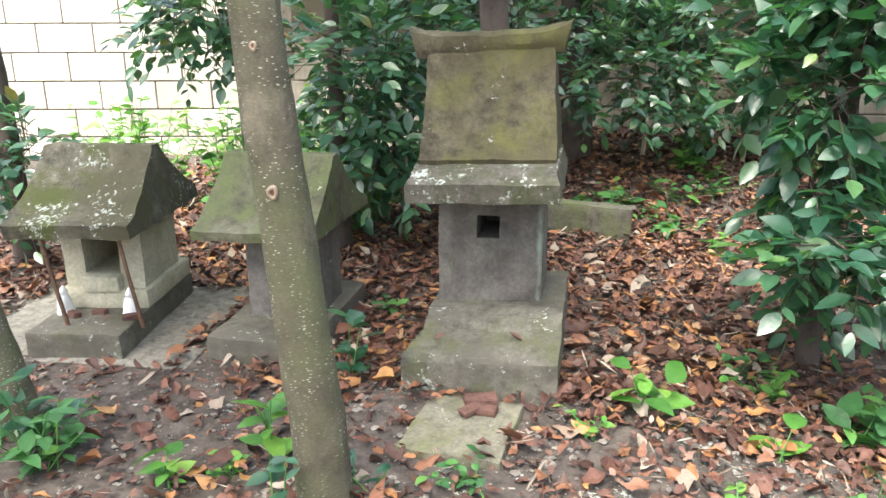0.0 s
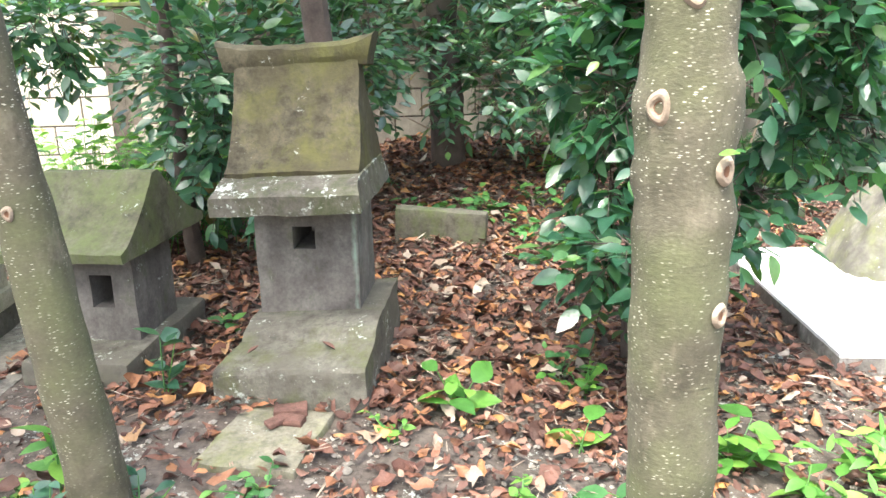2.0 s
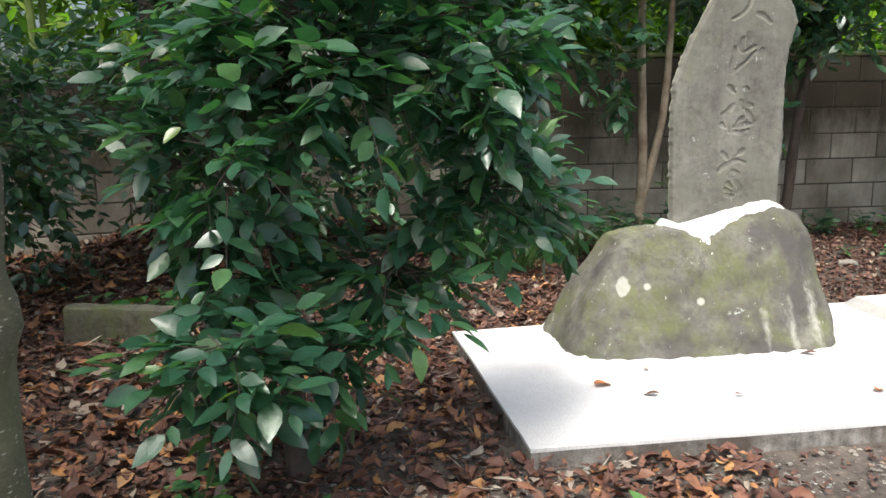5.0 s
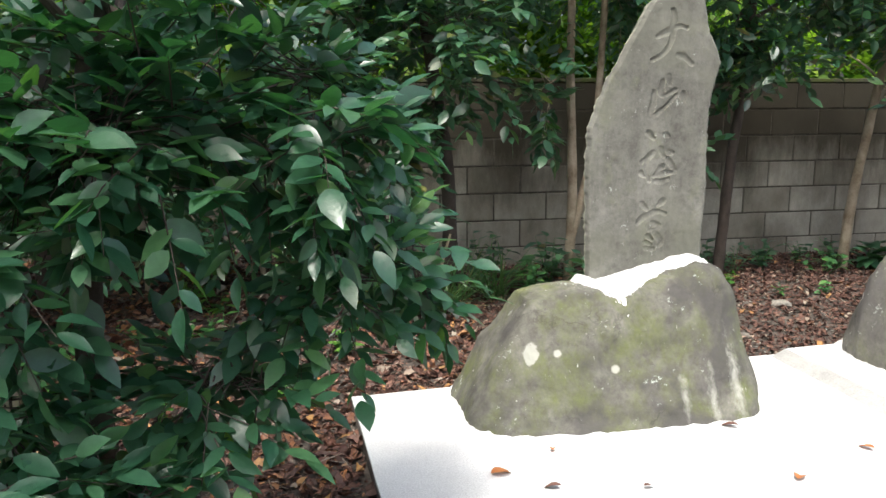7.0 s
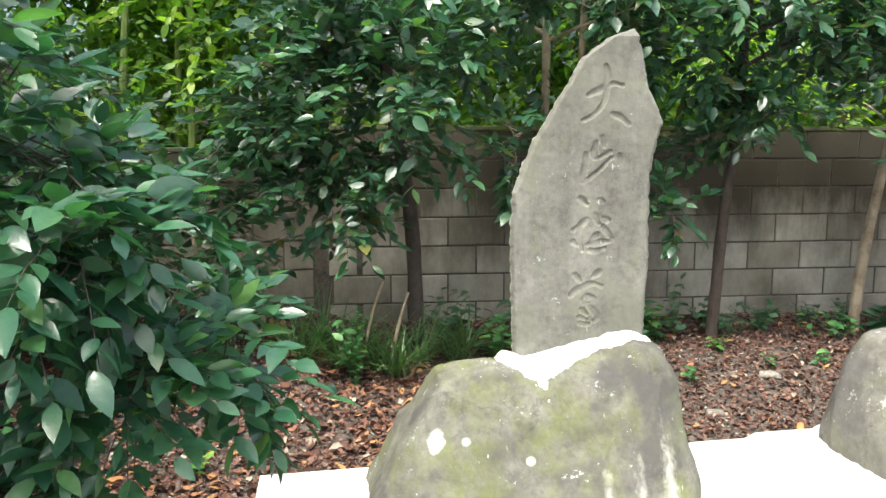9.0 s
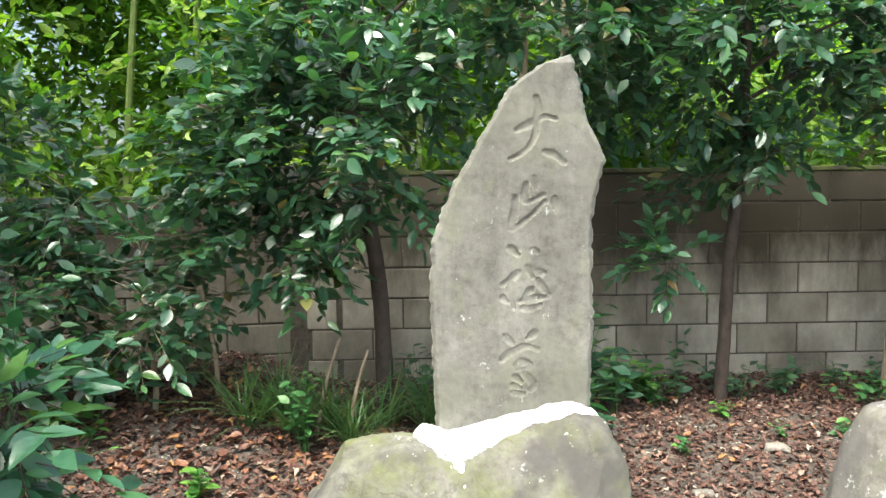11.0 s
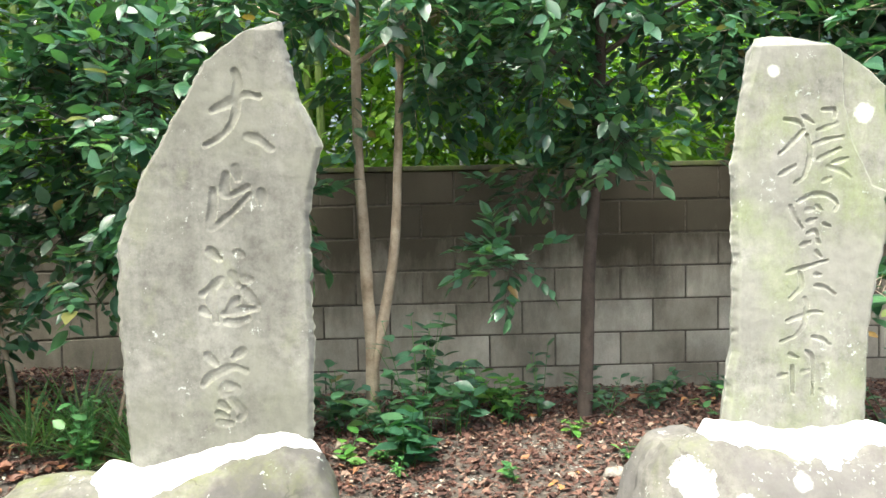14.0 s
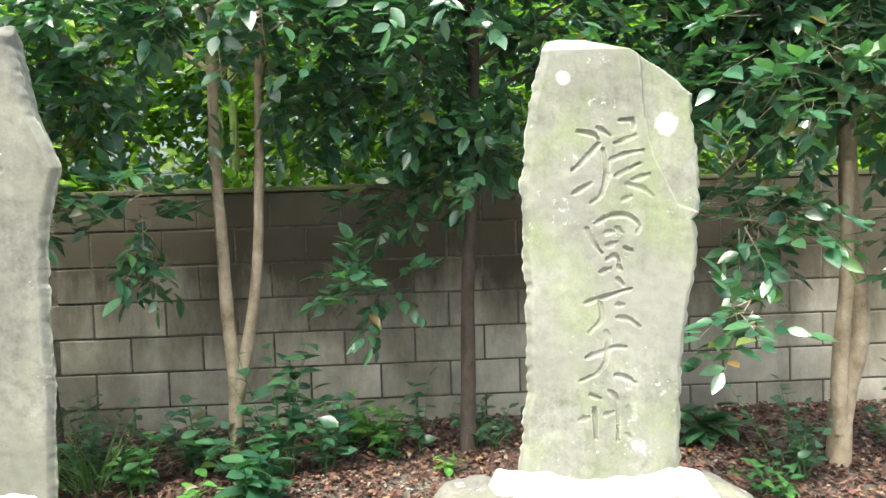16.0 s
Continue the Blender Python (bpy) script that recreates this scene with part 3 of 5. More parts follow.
def make_ground():
    xs = np.concatenate([[-400, -120, -40, -14], np.arange(-6, 10.01, 0.08), [14, 40, 120, 400]])
    ys = np.concatenate([[-400, -120, -40, -12, -4], np.arange(0, 7.61, 0.08), [8.5, 10, 14, 40, 120, 400]])
    verts = [(x, y, ground_z(min(max(x, -6), 10), min(max(y, 0), 7.6))) for y in ys for x in xs]
    w = len(xs)
    faces = [[j * w + i, j * w + i + 1, (j + 1) * w + i + 1, (j + 1) * w + i] for j in range(len(ys) - 1) for i in range(w - 1)]
    ob = part("ground", (verts, faces), SOIL)
    tagged(ob, "dark bare soil strewn with dead leaves", "ground", kind="structure")


make_ground()


# ---- block walls ----
def block_mesh(name, length, mat):
    v, f = box(0, length - 0.01, 0, 0.1, 0, 0.19, 0.006, 0, 0)
    return mesh_of(name, v, f, mat, False)


def make_wall(name, start, angle, length, courses, base_z, mat, label, first):
    """Courses of blocks in half bond on a recessed mortar core; start is the left end of the front face, seen from the front."""
    wall = thing(name, (*start, base_z), label, "wall", kind="structure")
    wall.rotation_euler = (0, 0, radians(angle))
    core = new("mortar_core", mesh_of("mortar_core", *box(0, length, 0.006, 0.12, -0.25, courses * 0.2 - 0.004, 0, 0, 0), JOINT, False))
    core.parent = wall
    cap = new("coping", mesh_of("coping", *box(-0.01, length + 0.01, -0.006, 0.126, courses * 0.2, courses * 0.2 + 0.03, 0.006, 0, 0), COPING, False))
    cap.parent = wall
    full, half = block_mesh("block", 0.4, mat), block_mesh("half_block", 0.2, mat)
    rng = random.Random(len(name))
    for c in range(courses):
        x = first if c % 2 else first - 0.2
        while x < length - 0.05:
            x0, x1 = max(x, 0.0), min(x + 0.4, length)
            if x1 - x0 > 0.39:
                me = full
            elif x1 - x0 > 0.19:
                me = half
            else:
                x += 0.4
                continue
            b = new("block", me)
            b.parent = wall
            b.location = (x0 + 0.005, rng.uniform(-0.002, 0.002), c * 0.2 + 0.005)
            x += 0.4
    return wall


# ---- white concrete platform ----
def make_platform():
    ob = thing("concrete_platform", (4.9, 4.7, -0.06), "low white concrete platform with damp stained front edge", "platform", kind="structure")
    pts = [(2.905, 3.96), (7.6, 4.02), (7.7, 5.62), (2.845, 5.215)]
    ring = dense(pts, 0.06)
    bm = bmesh.new()
    up = [bm.verts.new((x + 0.004 * noise.noise(Vector((x * 9, y * 9, 0))), y + 0.004 * noise.noise(Vector((x * 9, y * 9, 5))), 0.0)) for x, y in ring]
    dn = [bm.verts.new((v.co.x, v.co.y, -0.012)) for v in up]
    bm.faces.new(up)
    for i in range(len(up)):
        j = (i + 1) % len(up)
        bm.faces.new((up[j], up[i], dn[i], dn[j]))
    part("top_slab", bm_out(bm), CONCRETE, ob, smooth=False)
    bm = bmesh.new()
    up = [bm.verts.new((x * 0.9995 + 0.002, y, -0.012)) for x, y in ring]
    dn = [bm.verts.new((v.co.x, v.co.y, -0.14)) for v in up]
    for i in range(len(up)):
        j = (i + 1) % len(up)
        bm.faces.new((up[j], up[i], dn[i], dn[j]))
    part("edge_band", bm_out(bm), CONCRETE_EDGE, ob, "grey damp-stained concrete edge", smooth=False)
    low, high = 0.0, 0.035
    ys = [4.03 + (5.36 - 4.03) * i / 24 for i in range(25)]
    foot = [(4.868 + 0.008 * noise.noise(Vector((4, y * 6, 1))), y, low) for y in ys]
    brow = [(4.945 + 0.012 * noise.noise(Vector((9, y * 6, 1))), y, high) for y in ys]
    n = len(ys)
    # Shade on the slope is put into its grey colour.
    part("slope", (foot + brow, [[i, i + n, i + n + 1, i + 1] for i in range(n - 1)]), SLOPE_SHADE, ob, "concrete slope, its shade painted grey")
    far_edge = [(7.56, ys[0], high), (7.56, ys[-1] + 0.2, high)]
    base = [(x, y, low) for x, y, z in brow + far_edge]
    m = n + 2
    rim = list(range(n)) + [n + 1, n]
    sides = [[rim[k], rim[(k + 1) % m], rim[(k + 1) % m] + m, rim[k] + m] for k in range(n - 1, m)]
    part("raised_slab", (brow + far_edge + base, [rim[::-1]] + sides), CONCRETE, ob, smooth=False)


make_platform()
make_wall("wall_north", (3.0, 7.55), 0.0, 6.4, 7, -0.015, BLOCK, "grimy grey concrete block garden wall", -0.37)
# Sunlit stretch of the wall; its light is put into the pale colour.
make_wall("wall_north_west", (-4.83, 5.9), 11.9, 4.0, 6, 0.04, BLOCK_SUNLIT, "concrete block garden wall, bright sunlight painted in as cream", -0.1)
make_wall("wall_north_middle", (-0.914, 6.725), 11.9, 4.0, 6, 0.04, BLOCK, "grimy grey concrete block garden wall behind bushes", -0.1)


# ---- carved stones ----
# Brush strokes of each character in a ten by ten square, from its upper left corner.
BRUSH = {
    "\u5927": (((4.6, 0.3), (5, 1.4), (4.6, 3.4), (4.4, 5.2), (2.9, 7.2), (0.2, 8.4)), ((1.3, 4.6), (3.5, 3.8), (5.8, 2.9), (7.9, 3.1)), ((6.1, 7.5), (7.8, 7.9), (9.4, 9))),
    "\u5c71": (((5.9, 0.5), (6.4, 2.3)), ((4, 1.5), (3.6, 3.5), (4.4, 4.6), (8.2, 3.5)), ((1.2, 3.8), (1, 6.5), (0.3, 8.9), (1.2, 9.2), (4.6, 7.4), (8.4, 4.7)), ((11, 4.1), (11, 6.5))),
    "\u7947": (((2.1, 0), (3.8, 1.1)), ((6.7, 0.3), (7.8, 0.7)), ((3.8, 3.6), (2.3, 4.6), (0.5, 5.5)), ((2.3, 4.6), (2, 6.5), (2.8, 9)), ((0.5, 7.5), (1.6, 8)), ((5.7, 2.9), (6.7, 4.4)), ((7.8, 3.6), (9.1, 3.8)),
               ((7.8, 4.9), (10, 7.1)), ((4.3, 8), (7.1, 7.6), (9.7, 7.5)), ((6.6, 6.2), (4.8, 7.6)), ((4.7, 9.1), (6.4, 9.2), (8.3, 8.7))),
    "\u5c0a": (((1.2, 0.8), (3, 1.9)), ((8.6, 0.3), (6.7, 1.2)), ((0.2, 4.4), (1.8, 3.4), (6.3, 2.4), (9.2, 2.8)), ((3.9, 5.2), (5.1, 4.6), (7, 5), (6.3, 5.6), (4.1, 5.6)), ((5.9, 6.2), (8, 7.7), (7.4, 8.7)), ((3.5, 6.7), (5.1, 7.5)),
               ((3, 8), (4.9, 8.4)), ((3, 9), (5.7, 9.2))),
    "\u733f": (((1, 1.7), (2.7, 1.9), (3.4, 2.6)), ((3.4, 3.1), (1.4, 5.2), (0.2, 6.1)), ((3.9, 3.8), (4.3, 6.2), (3.6, 9), (2.4, 9.9)), ((0.3, 8.8), (2.4, 7.6)), ((3.4, 1.2), (4.8, 2.2)), ((6, 0.5), (7.5, 0.5), (7.5, 1.5)), ((5.4, 3.1), (7.8, 2.3)),
               ((4.8, 5), (6.8, 4.3), (8.7, 4)), ((5.4, 6.9), (8.2, 5.5)), ((7.3, 7.4), (9.2, 6.8)), ((6.7, 7.9), (8.5, 8.4), (9.7, 9.4)), ((6.1, 9.8), (7.1, 9.3))),
    "\u7530": (((2, 2.6), (4.5, 0.9), (7.5, 0.9), (9.5, 3.1), (9, 5)), ((0.5, 3.6), (1.5, 6.7), (3, 9.6)), ((3.5, 5), (5, 4.7)), ((5.5, 3.7), (6.6, 5)), ((4, 7.9), (5.5, 7.2)), ((7, 8.6), (8.2, 9.3))),
    "\u5f66": (((4.5, 0.7), (6, 0.3), (6.6, 1)), ((3.3, 2.3), (5, 1.9)), ((6.5, 1.6), (7, 2.1)), ((6.3, 3.2), (7.2, 4)), ((0.5, 6.1), (4.5, 5.3), (8.5, 4.5)), ((3, 6.1), (3.3, 8.1), (1, 9.8)), ((6, 6.5), (7, 6.5)), ((6, 8.1), (8, 8.3), (9.8, 9.3))),
    "\u795e": (((2.3, 0.9), (3.9, 1.5)), ((2.9, 3.5), (3.1, 9.4)), ((0.2, 5.6), (1.8, 5.2)), ((5.7, 0.1), (7, 2.1), (7.1, 9.8)), ((4.7, 4.8), (6.3, 4.2)), ((9, 3.3), (9.6, 5.9)), ((8.7, 8.6), (9.5, 9.4))),
}


def carve_map(text, boxes, x0, x1, z0, z1, brush, cell=0.002):
    """Depth of the brush-written characters, 0 to 1, over a grid on the slab's face; boxes: left, right, top, bottom of each."""
    w, h = int((x1 - x0) / cell) + 1, int((z1 - z0) / cell) + 1
    depth = np.zeros((h, w))
    for ch, (left, right, top, low) in zip(text, boxes):
        for stroke in BRUSH[ch]:
            pts = [(left + (right - left) * u / 10, top - (top - low) * v / 10) for u, v in stroke]
            run = []
            for i in range(len(pts) - 1):
                p = [np.array(pts[min(max(i + k, 0), len(pts) - 1)]) for k in (-1, 0, 1, 2)]
                for t in np.linspace(0, 1, 16, endpoint=i == len(pts) - 2):
                    run.append(0.5 * (2 * p[1] + (p[2] - p[0]) * t + (2 * p[0] - 5 * p[1] + 4 * p[2] - p[3]) * t * t + (3 * p[1] - p[0] - 3 * p[2] + p[3]) * t ** 3))
            for k, (x, z) in enumerate(run):
                s = k / max(len(run) - 1, 1)
                r = brush * (0.72 + 0.4 * math.sin(math.pi * min(1.0, s * 1.15 + 0.1)) + 0.18 * noise.noise(Vector((x * 40, z * 40, 3))))
                c, q, m = (x - x0) / cell, (z - z0) / cell, int(r / cell) + 2
                ca, cb, qa, qb = max(int(c) - m, 0), min(int(c) + m + 1, w), max(int(q) - m, 0), min(int(q) + m + 1, h)
                if ca >= cb or qa >= qb:
                    continue
                X, Q = np.meshgrid(np.arange(ca, cb), np.arange(qa, qb))
                d = np.hypot(X - c, Q - q) * cell / r
                depth[qa:qb, ca:cb] = np.maximum(depth[qa:qb, ca:cb], np.clip(1.15 - d * d * 1.15, 0, 1))
    return depth


def make_stele(left, right, y, thick, lean, text, boxes, brush, mat, parent, flake=(), rows=460, cols=180):
    """An upright slab: left and right outlines as (z, x) stops, with characters cut into its front; flake: edge of a spalled corner."""
    z0, z1 = left[0][0], left[-1][0]
    gx0, gx1 = min(x for _, x in left), max(x for _, x in right)
    mask = carve_map(text, boxes, gx0, gx1, z0, z1, brush)
    lz, lx = zip(*left)
    rz, rx = zip(*right)
    verts, faces = [], []
    us = np.linspace(0, 1, cols)
    back = np.linspace(1, 0, 14)[1:-1]
    for i in range(rows):
        t = i / (rows - 1)
        z = z0 + (z1 - z0) * t
        a = np.interp(z, lz, lx) + 0.005 * noise.noise(Vector((z * 16, 1, y))) + 0.002 * noise.noise(Vector((z * 50, 1, y)))
        b = np.interp(z, rz, rx) + 0.005 * noise.noise(Vector((z * 16, 9, y))) + 0.002 * noise.noise(Vector((z * 50, 9, y)))
        b = max(b, a + 0.004)
        crown = min(1.0, 0.35 + (z1 - z) / 0.05)
        for u in us:
            x = a + (b - a) * u
            d = min(x - a, b - x)
            edge = max(0.0, 1 - d / 0.02) ** 2
            yy = y - thick / 2 * crown + edge * 0.022 + 0.006 * noise.noise(Vector((x * 5, z * 5, 2))) + 0.0015 * noise.noise(Vector((x * 40, z * 40, 2)))
            c, r = int((x - gx0) / 0.002), int((z - z0) / 0.002)
            if 0 <= r < mask.shape[0] and 0 <= c < mask.shape[1]:
                yy += 0.0074 * mask[r, c] * (0.48 + 0.52 * smooth01(0.6 + 1.6 * noise.noise(Vector((x * 17, z * 17, 21)))))
            pit = noise.noise(Vector((x * 75, z * 75, 31)))
            yy += 0.0025 * max(0.0, pit - 0.35) * smooth01(noise.noise(Vector((x * 7, z * 7, 33))) * 3 + 0.4)
            if flake and z > flake[0][0]:
                past = x - np.interp(z, [f[0] for f in flake], [f[1] for f in flake]) - 0.006 * noise.noise(Vector((3, z * 30, 1)))
                yy += 0.007 * smooth01(past / 0.008)
            chip = edge * 0.007 * noise.noise(Vector((x * 55, z * 45, 17)))
            verts.append((x + chip, yy + 0.8 * abs(chip) + lean * (z - z0), z + 0.002 * noise.noise(Vector((x * 30, z * 3, 7)))))
        for u in back:
            x = a + (b - a) * u
            d = min(x - a, b - x)
            edge = max(0.0, 1 - d / 0.04) ** 2
            yy = y + thick / 2 * crown - edge * 0.03 + 0.01 * noise.noise(Vector((x * 6, z * 6, 5)))
            verts.append((x, yy + lean * (z - z0), z))
    n = cols + len(back)
    for i in range(rows - 1):
        for k in range(n):
            p, q = i * n + k, i * n + (k + 1) % n
            faces.append([p, q, q + n, p + n])
    faces.append([(rows - 1) * n + k for k in range(n)])
    faces.append(list(range(n))[::-1])
    return part("inscribed_slab", (verts, faces), mat, parent)


def make_rock(name, cx, cy, ax, ay, heights, mat, parent, front, seed=0.0, amp=0.02, low=0.0):
    """A boulder over a blunt oval: its height along x follows the stops (x, z); the faces rise by the slope front."""
    hx, hz = zip(*heights)
    R, S = 72, 190
    verts, faces = [], []
    for i in range(R + 1):
        r = (i / R) ** 0.65
        for k in range(S):
            th = 2 * math.pi * k / S
            c, s = math.cos(th), math.sin(th)
            e = (abs(c) ** 4 + abs(s) ** 4) ** (-1 / 4)
            x, y = cx + ax * r * c * e, cy + ay * r * s * e
            rim = ay * (1 - min(abs((x - cx) / ax), 1.0) ** 4) ** 0.25
            d = max(0.0, rim - abs(y - cy))
            h, f = np.interp(x, hx, hz), d * front
            m = max(0.0, 0.09 - abs(h - f)) / 0.09
            z = low + max(0.0, min(h, f) - m * m * 0.0225)
            p = Vector((x * 4, y * 4, z * 4 + seed))
            q = noise.noise_vector(p) * amp + noise.noise_vector(p * 2.6) * amp * 0.6 + noise.noise_vector(p * 8) * amp * 0.2
            cut = noise.voronoi(p * 0.75 + q * 4)[0]
            q += Vector((0, 1 if y < cy else -1, -0.3)) * (0.032 * cut[0] - 0.012)
            q += noise.noise_vector(p * 18) * 0.0035
            keep = smooth01((z - low) / 0.05)
            verts.append((x + q.x, y + q.y * keep, z + q.z * keep if i < R else low - 0.03))
    for i in range(R):
        for k in range(S):
            p, q = i * S + k, i * S + (k + 1) % S
            faces.append([p, p + S, q + S, q])
    return part(name, (verts, faces), mat, parent)


def make_mortar(rock, x0, x1, y, wide, parent, seed):
    """A hand-laid apron of mortar on the rock, along the foot of the slab; wide: its reach forward at even steps."""
    bpy.context.view_layer.update()
    nu, nv = 70, 14
    verts, faces = [], []
    off = Vector(origin(rock))
    for a in range(nu):
        u = a / (nu - 1)
        x = x0 + (x1 - x0) * u
        w = np.interp(u, np.linspace(0, 1, len(wide)), wide) + 0.016 * noise.noise(Vector((x * 22, seed, 0))) + 0.008 * noise.noise(Vector((x * 60, seed, 0)))
        for b in range(nv):
            v = b / (nv - 1)
            py = y - max(w, 0.006) * v
            hit, p, _, _ = rock.ray_cast(Vector((x, py, 2.0)) - off, Vector((0, 0, -1)))
            z = p.z + off.z if hit else 0.3
            body = (1 - v ** 3) * min(1.0, u / 0.05, (1 - u) / 0.05)
            verts.append((x, py, z + 0.03 * (1 - v) * body + 0.016 * body + 0.006 * noise.noise(Vector((x * 25, py * 25, seed))) - 0.004))
    for a in range(nu - 1):
        for b in range(nv - 1):
            p = a * nv + b
            faces.append([p, p + 1, p + nv + 1, p + nv])
    n = len(verts)
    verts += [(px, py, pz - 0.05) for px, py, pz in verts]
    edge = [a * nv for a in range(nu)] + [(nu - 1) * nv + b for b in range(1, nv)] + [a * nv + nv - 1 for a in range(nu - 2, -1, -1)] + [b for b in range(nv - 2, 0, -1)]
    for k in range(len(edge)):
        p, q = edge[k], edge[(k + 1) % len(edge)]
        faces.append([p, q, q + n, p + n])
    return part("mortar_bed", (verts, faces), MORTAR, parent, "bright white mortar")


def make_collar(cx, cy, ax, ay, z, parent, seed):
    """A ragged bead of mortar where the boulder meets the platform."""
    S, verts, faces = 160, [], []
    for k in range(S):
        th = 2 * math.pi * k / S
        c, s = math.cos(th), math.sin(th)
        e = (abs(c) ** 4 + abs(s) ** 4) ** (-1 / 4)
        out = 0.01 + 0.008 * noise.noise(Vector((c * 7, s * 7, seed))) + 0.004 * noise.noise(Vector((c * 22, s * 22, seed)))
        high = max(0.002, 0.006 + 0.012 * noise.noise(Vector((c * 13, s * 13, seed + 4))))
        for d, h in ((-0.05, high * 0.8), (0.0, high), (out * 0.6, high * 0.45), (out, 0.001)):
            verts.append((cx + (ax + d) * c * e, cy + (ay + d) * s * e, z + h))
    for k in range(S):
        for j in range(3):
            p, q = k * 4 + j, ((k + 1) % S) * 4 + j
            faces.append([p, p + 1, q + 1, q])
    part("mortar_collar", (verts, faces), MORTAR, parent, "ragged white mortar bead")


one = thing("stone_monument", (3.87, 4.95, 0.0), "grey inscribed stone slab cemented on a mossy boulder", "monument", "inscribed monuments")
make_stele([(0.40, 3.822), (0.65, 3.812), (0.914, 3.803), (1.108, 3.81), (1.282, 3.877), (1.453, 3.979), (1.593, 4.063), (1.669, 4.161), (1.705, 4.262)],
           [(0.40, 4.328), (0.56, 4.328), (0.862, 4.34), (1.043, 4.333), (1.238, 4.344), (1.30, 4.362), (1.358, 4.378), (1.41, 4.36), (1.502, 4.315), (1.629, 4.287), (1.705, 4.272)],
           5.15, 0.11, 0.0, "\u5927\u5c71\u7947\u5c0a", ((4.061, 4.252, 1.571, 1.329), (4.063, 4.196, 1.316, 1.133), (4.03, 4.187, 1.082, 0.866), (4.03, 4.162, 0.814, 0.584)), 0.0138, STELE_GREY, one)
rock_one = make_rock("base_rock", 3.87, 5.02, 0.615, 0.36,
                     [(3.26, 0.0), (3.34, 0.15), (3.43, 0.32), (3.52, 0.45), (3.62, 0.48), (3.76, 0.49), (3.87, 0.45), (3.98, 0.48), (4.12, 0.53), (4.26, 0.56), (4.35, 0.53), (4.41, 0.38), (4.45, 0.2), (4.49, 0.0)], ROCK_ONE, one, 2.0, 1.0)
make_mortar(rock_one, 3.74, 4.36, 5.1, (0.09, 0.2, 0.25, 0.19, 0.12, 0.1, 0.09, 0.07, 0.05), one, 2.0)
make_collar(3.87, 5.02, 0.615, 0.36, 0.0, one, 3.0)
two = thing("stone_monument", (5.66, 4.95, 0.0), "pale green-stained inscribed stone slab on a white-spattered boulder", "monument", "inscribed monuments")
make_stele([(0.45, 5.45), (0.551, 5.457), (0.785, 5.488), (1.0, 5.49), (1.277, 5.484), (1.478, 5.512), (1.60, 5.545), (1.628, 5.56), (1.632, 5.60)],
           [(0.45, 5.862), (0.573, 5.862), (0.825, 5.872), (1.004, 5.896), (1.09, 5.92), (1.16, 5.918), (1.185, 5.91), (1.203, 5.925), (1.346, 5.927), (1.42, 5.912), (1.489, 5.914), (1.551, 5.844), (1.60, 5.76), (1.628, 5.66), (1.632, 5.605)],
           5.1, 0.11, 0.0, "\u733f\u7530\u5f66\u5927\u795e", ((5.601, 5.807, 1.437, 1.231), (5.632, 5.774, 1.208, 1.106), (5.624, 5.764, 1.108, 0.916), (5.611, 5.758, 0.926, 0.777), (5.608, 5.741, 0.777, 0.65)), 0.0072, STELE_GREEN, two,
           ((1.195, 5.93), (1.224, 5.86), (1.338, 5.804), (1.437, 5.783), (1.593, 5.774), (1.64, 5.77)))
rock_two = make_rock("base_rock", 5.71, 5.07, 0.545, 0.38,
                     [(5.15, 0.0), (5.18, 0.28), (5.22, 0.45), (5.28, 0.535), (5.38, 0.56), (5.6, 0.515), (5.86, 0.545), (6.0, 0.51), (6.1, 0.44), (6.2, 0.28), (6.26, 0.0)], ROCK_TWO, two, 2.4, 6.0)
make_collar(5.71, 5.07, 0.545, 0.38, 0.035, two, 8.0)
make_mortar(rock_two, 5.38, 5.94, 5.05, (0.06, 0.11, 0.1, 0.13, 0.15, 0.11, 0.12, 0.06), two, 5.0)


# ---- little stone shrines ----
def roof_profile(yf, yr, yb, ze, zr, te, zb=None):
    """Side view of a carved stone roof with hollow slopes, from front eave to ridge to back eave."""
    zb = ze if zb is None else zb
    pts = [(yf, ze), (yf - 0.004, ze + te)]
    for i in range(1, 10):
        t = i / 10
        pts.append((yf + (yr - yf) * t, ze + te + (zr - ze - te) * (0.45 * t + 0.55 * t ** 2.0)))
    pts += [(yr, zr), (yr + 0.04, zr)]
    for i in range(1, 10):
        t = 1 - i / 10
        pts.append((yb + (yr + 0.04 - yb) * t, zb + te + (zr - zb - te) * (0.45 * t + 0.55 * t ** 2.0)))
    pts += [(yb, zb + te), (yb, zb)]
    return dense(pts, 0.018)


def span(x0, x1, flare=0.0, zr=1.0, ze=0.0):
    def at(u, y, z):
        k = smooth01((z - ze) / max(zr - ze, 1e-6))
        g = flare * (1 - k)
        return (x0 - g + (x1 - x0 + 2 * g) * u, y, z)
    return at


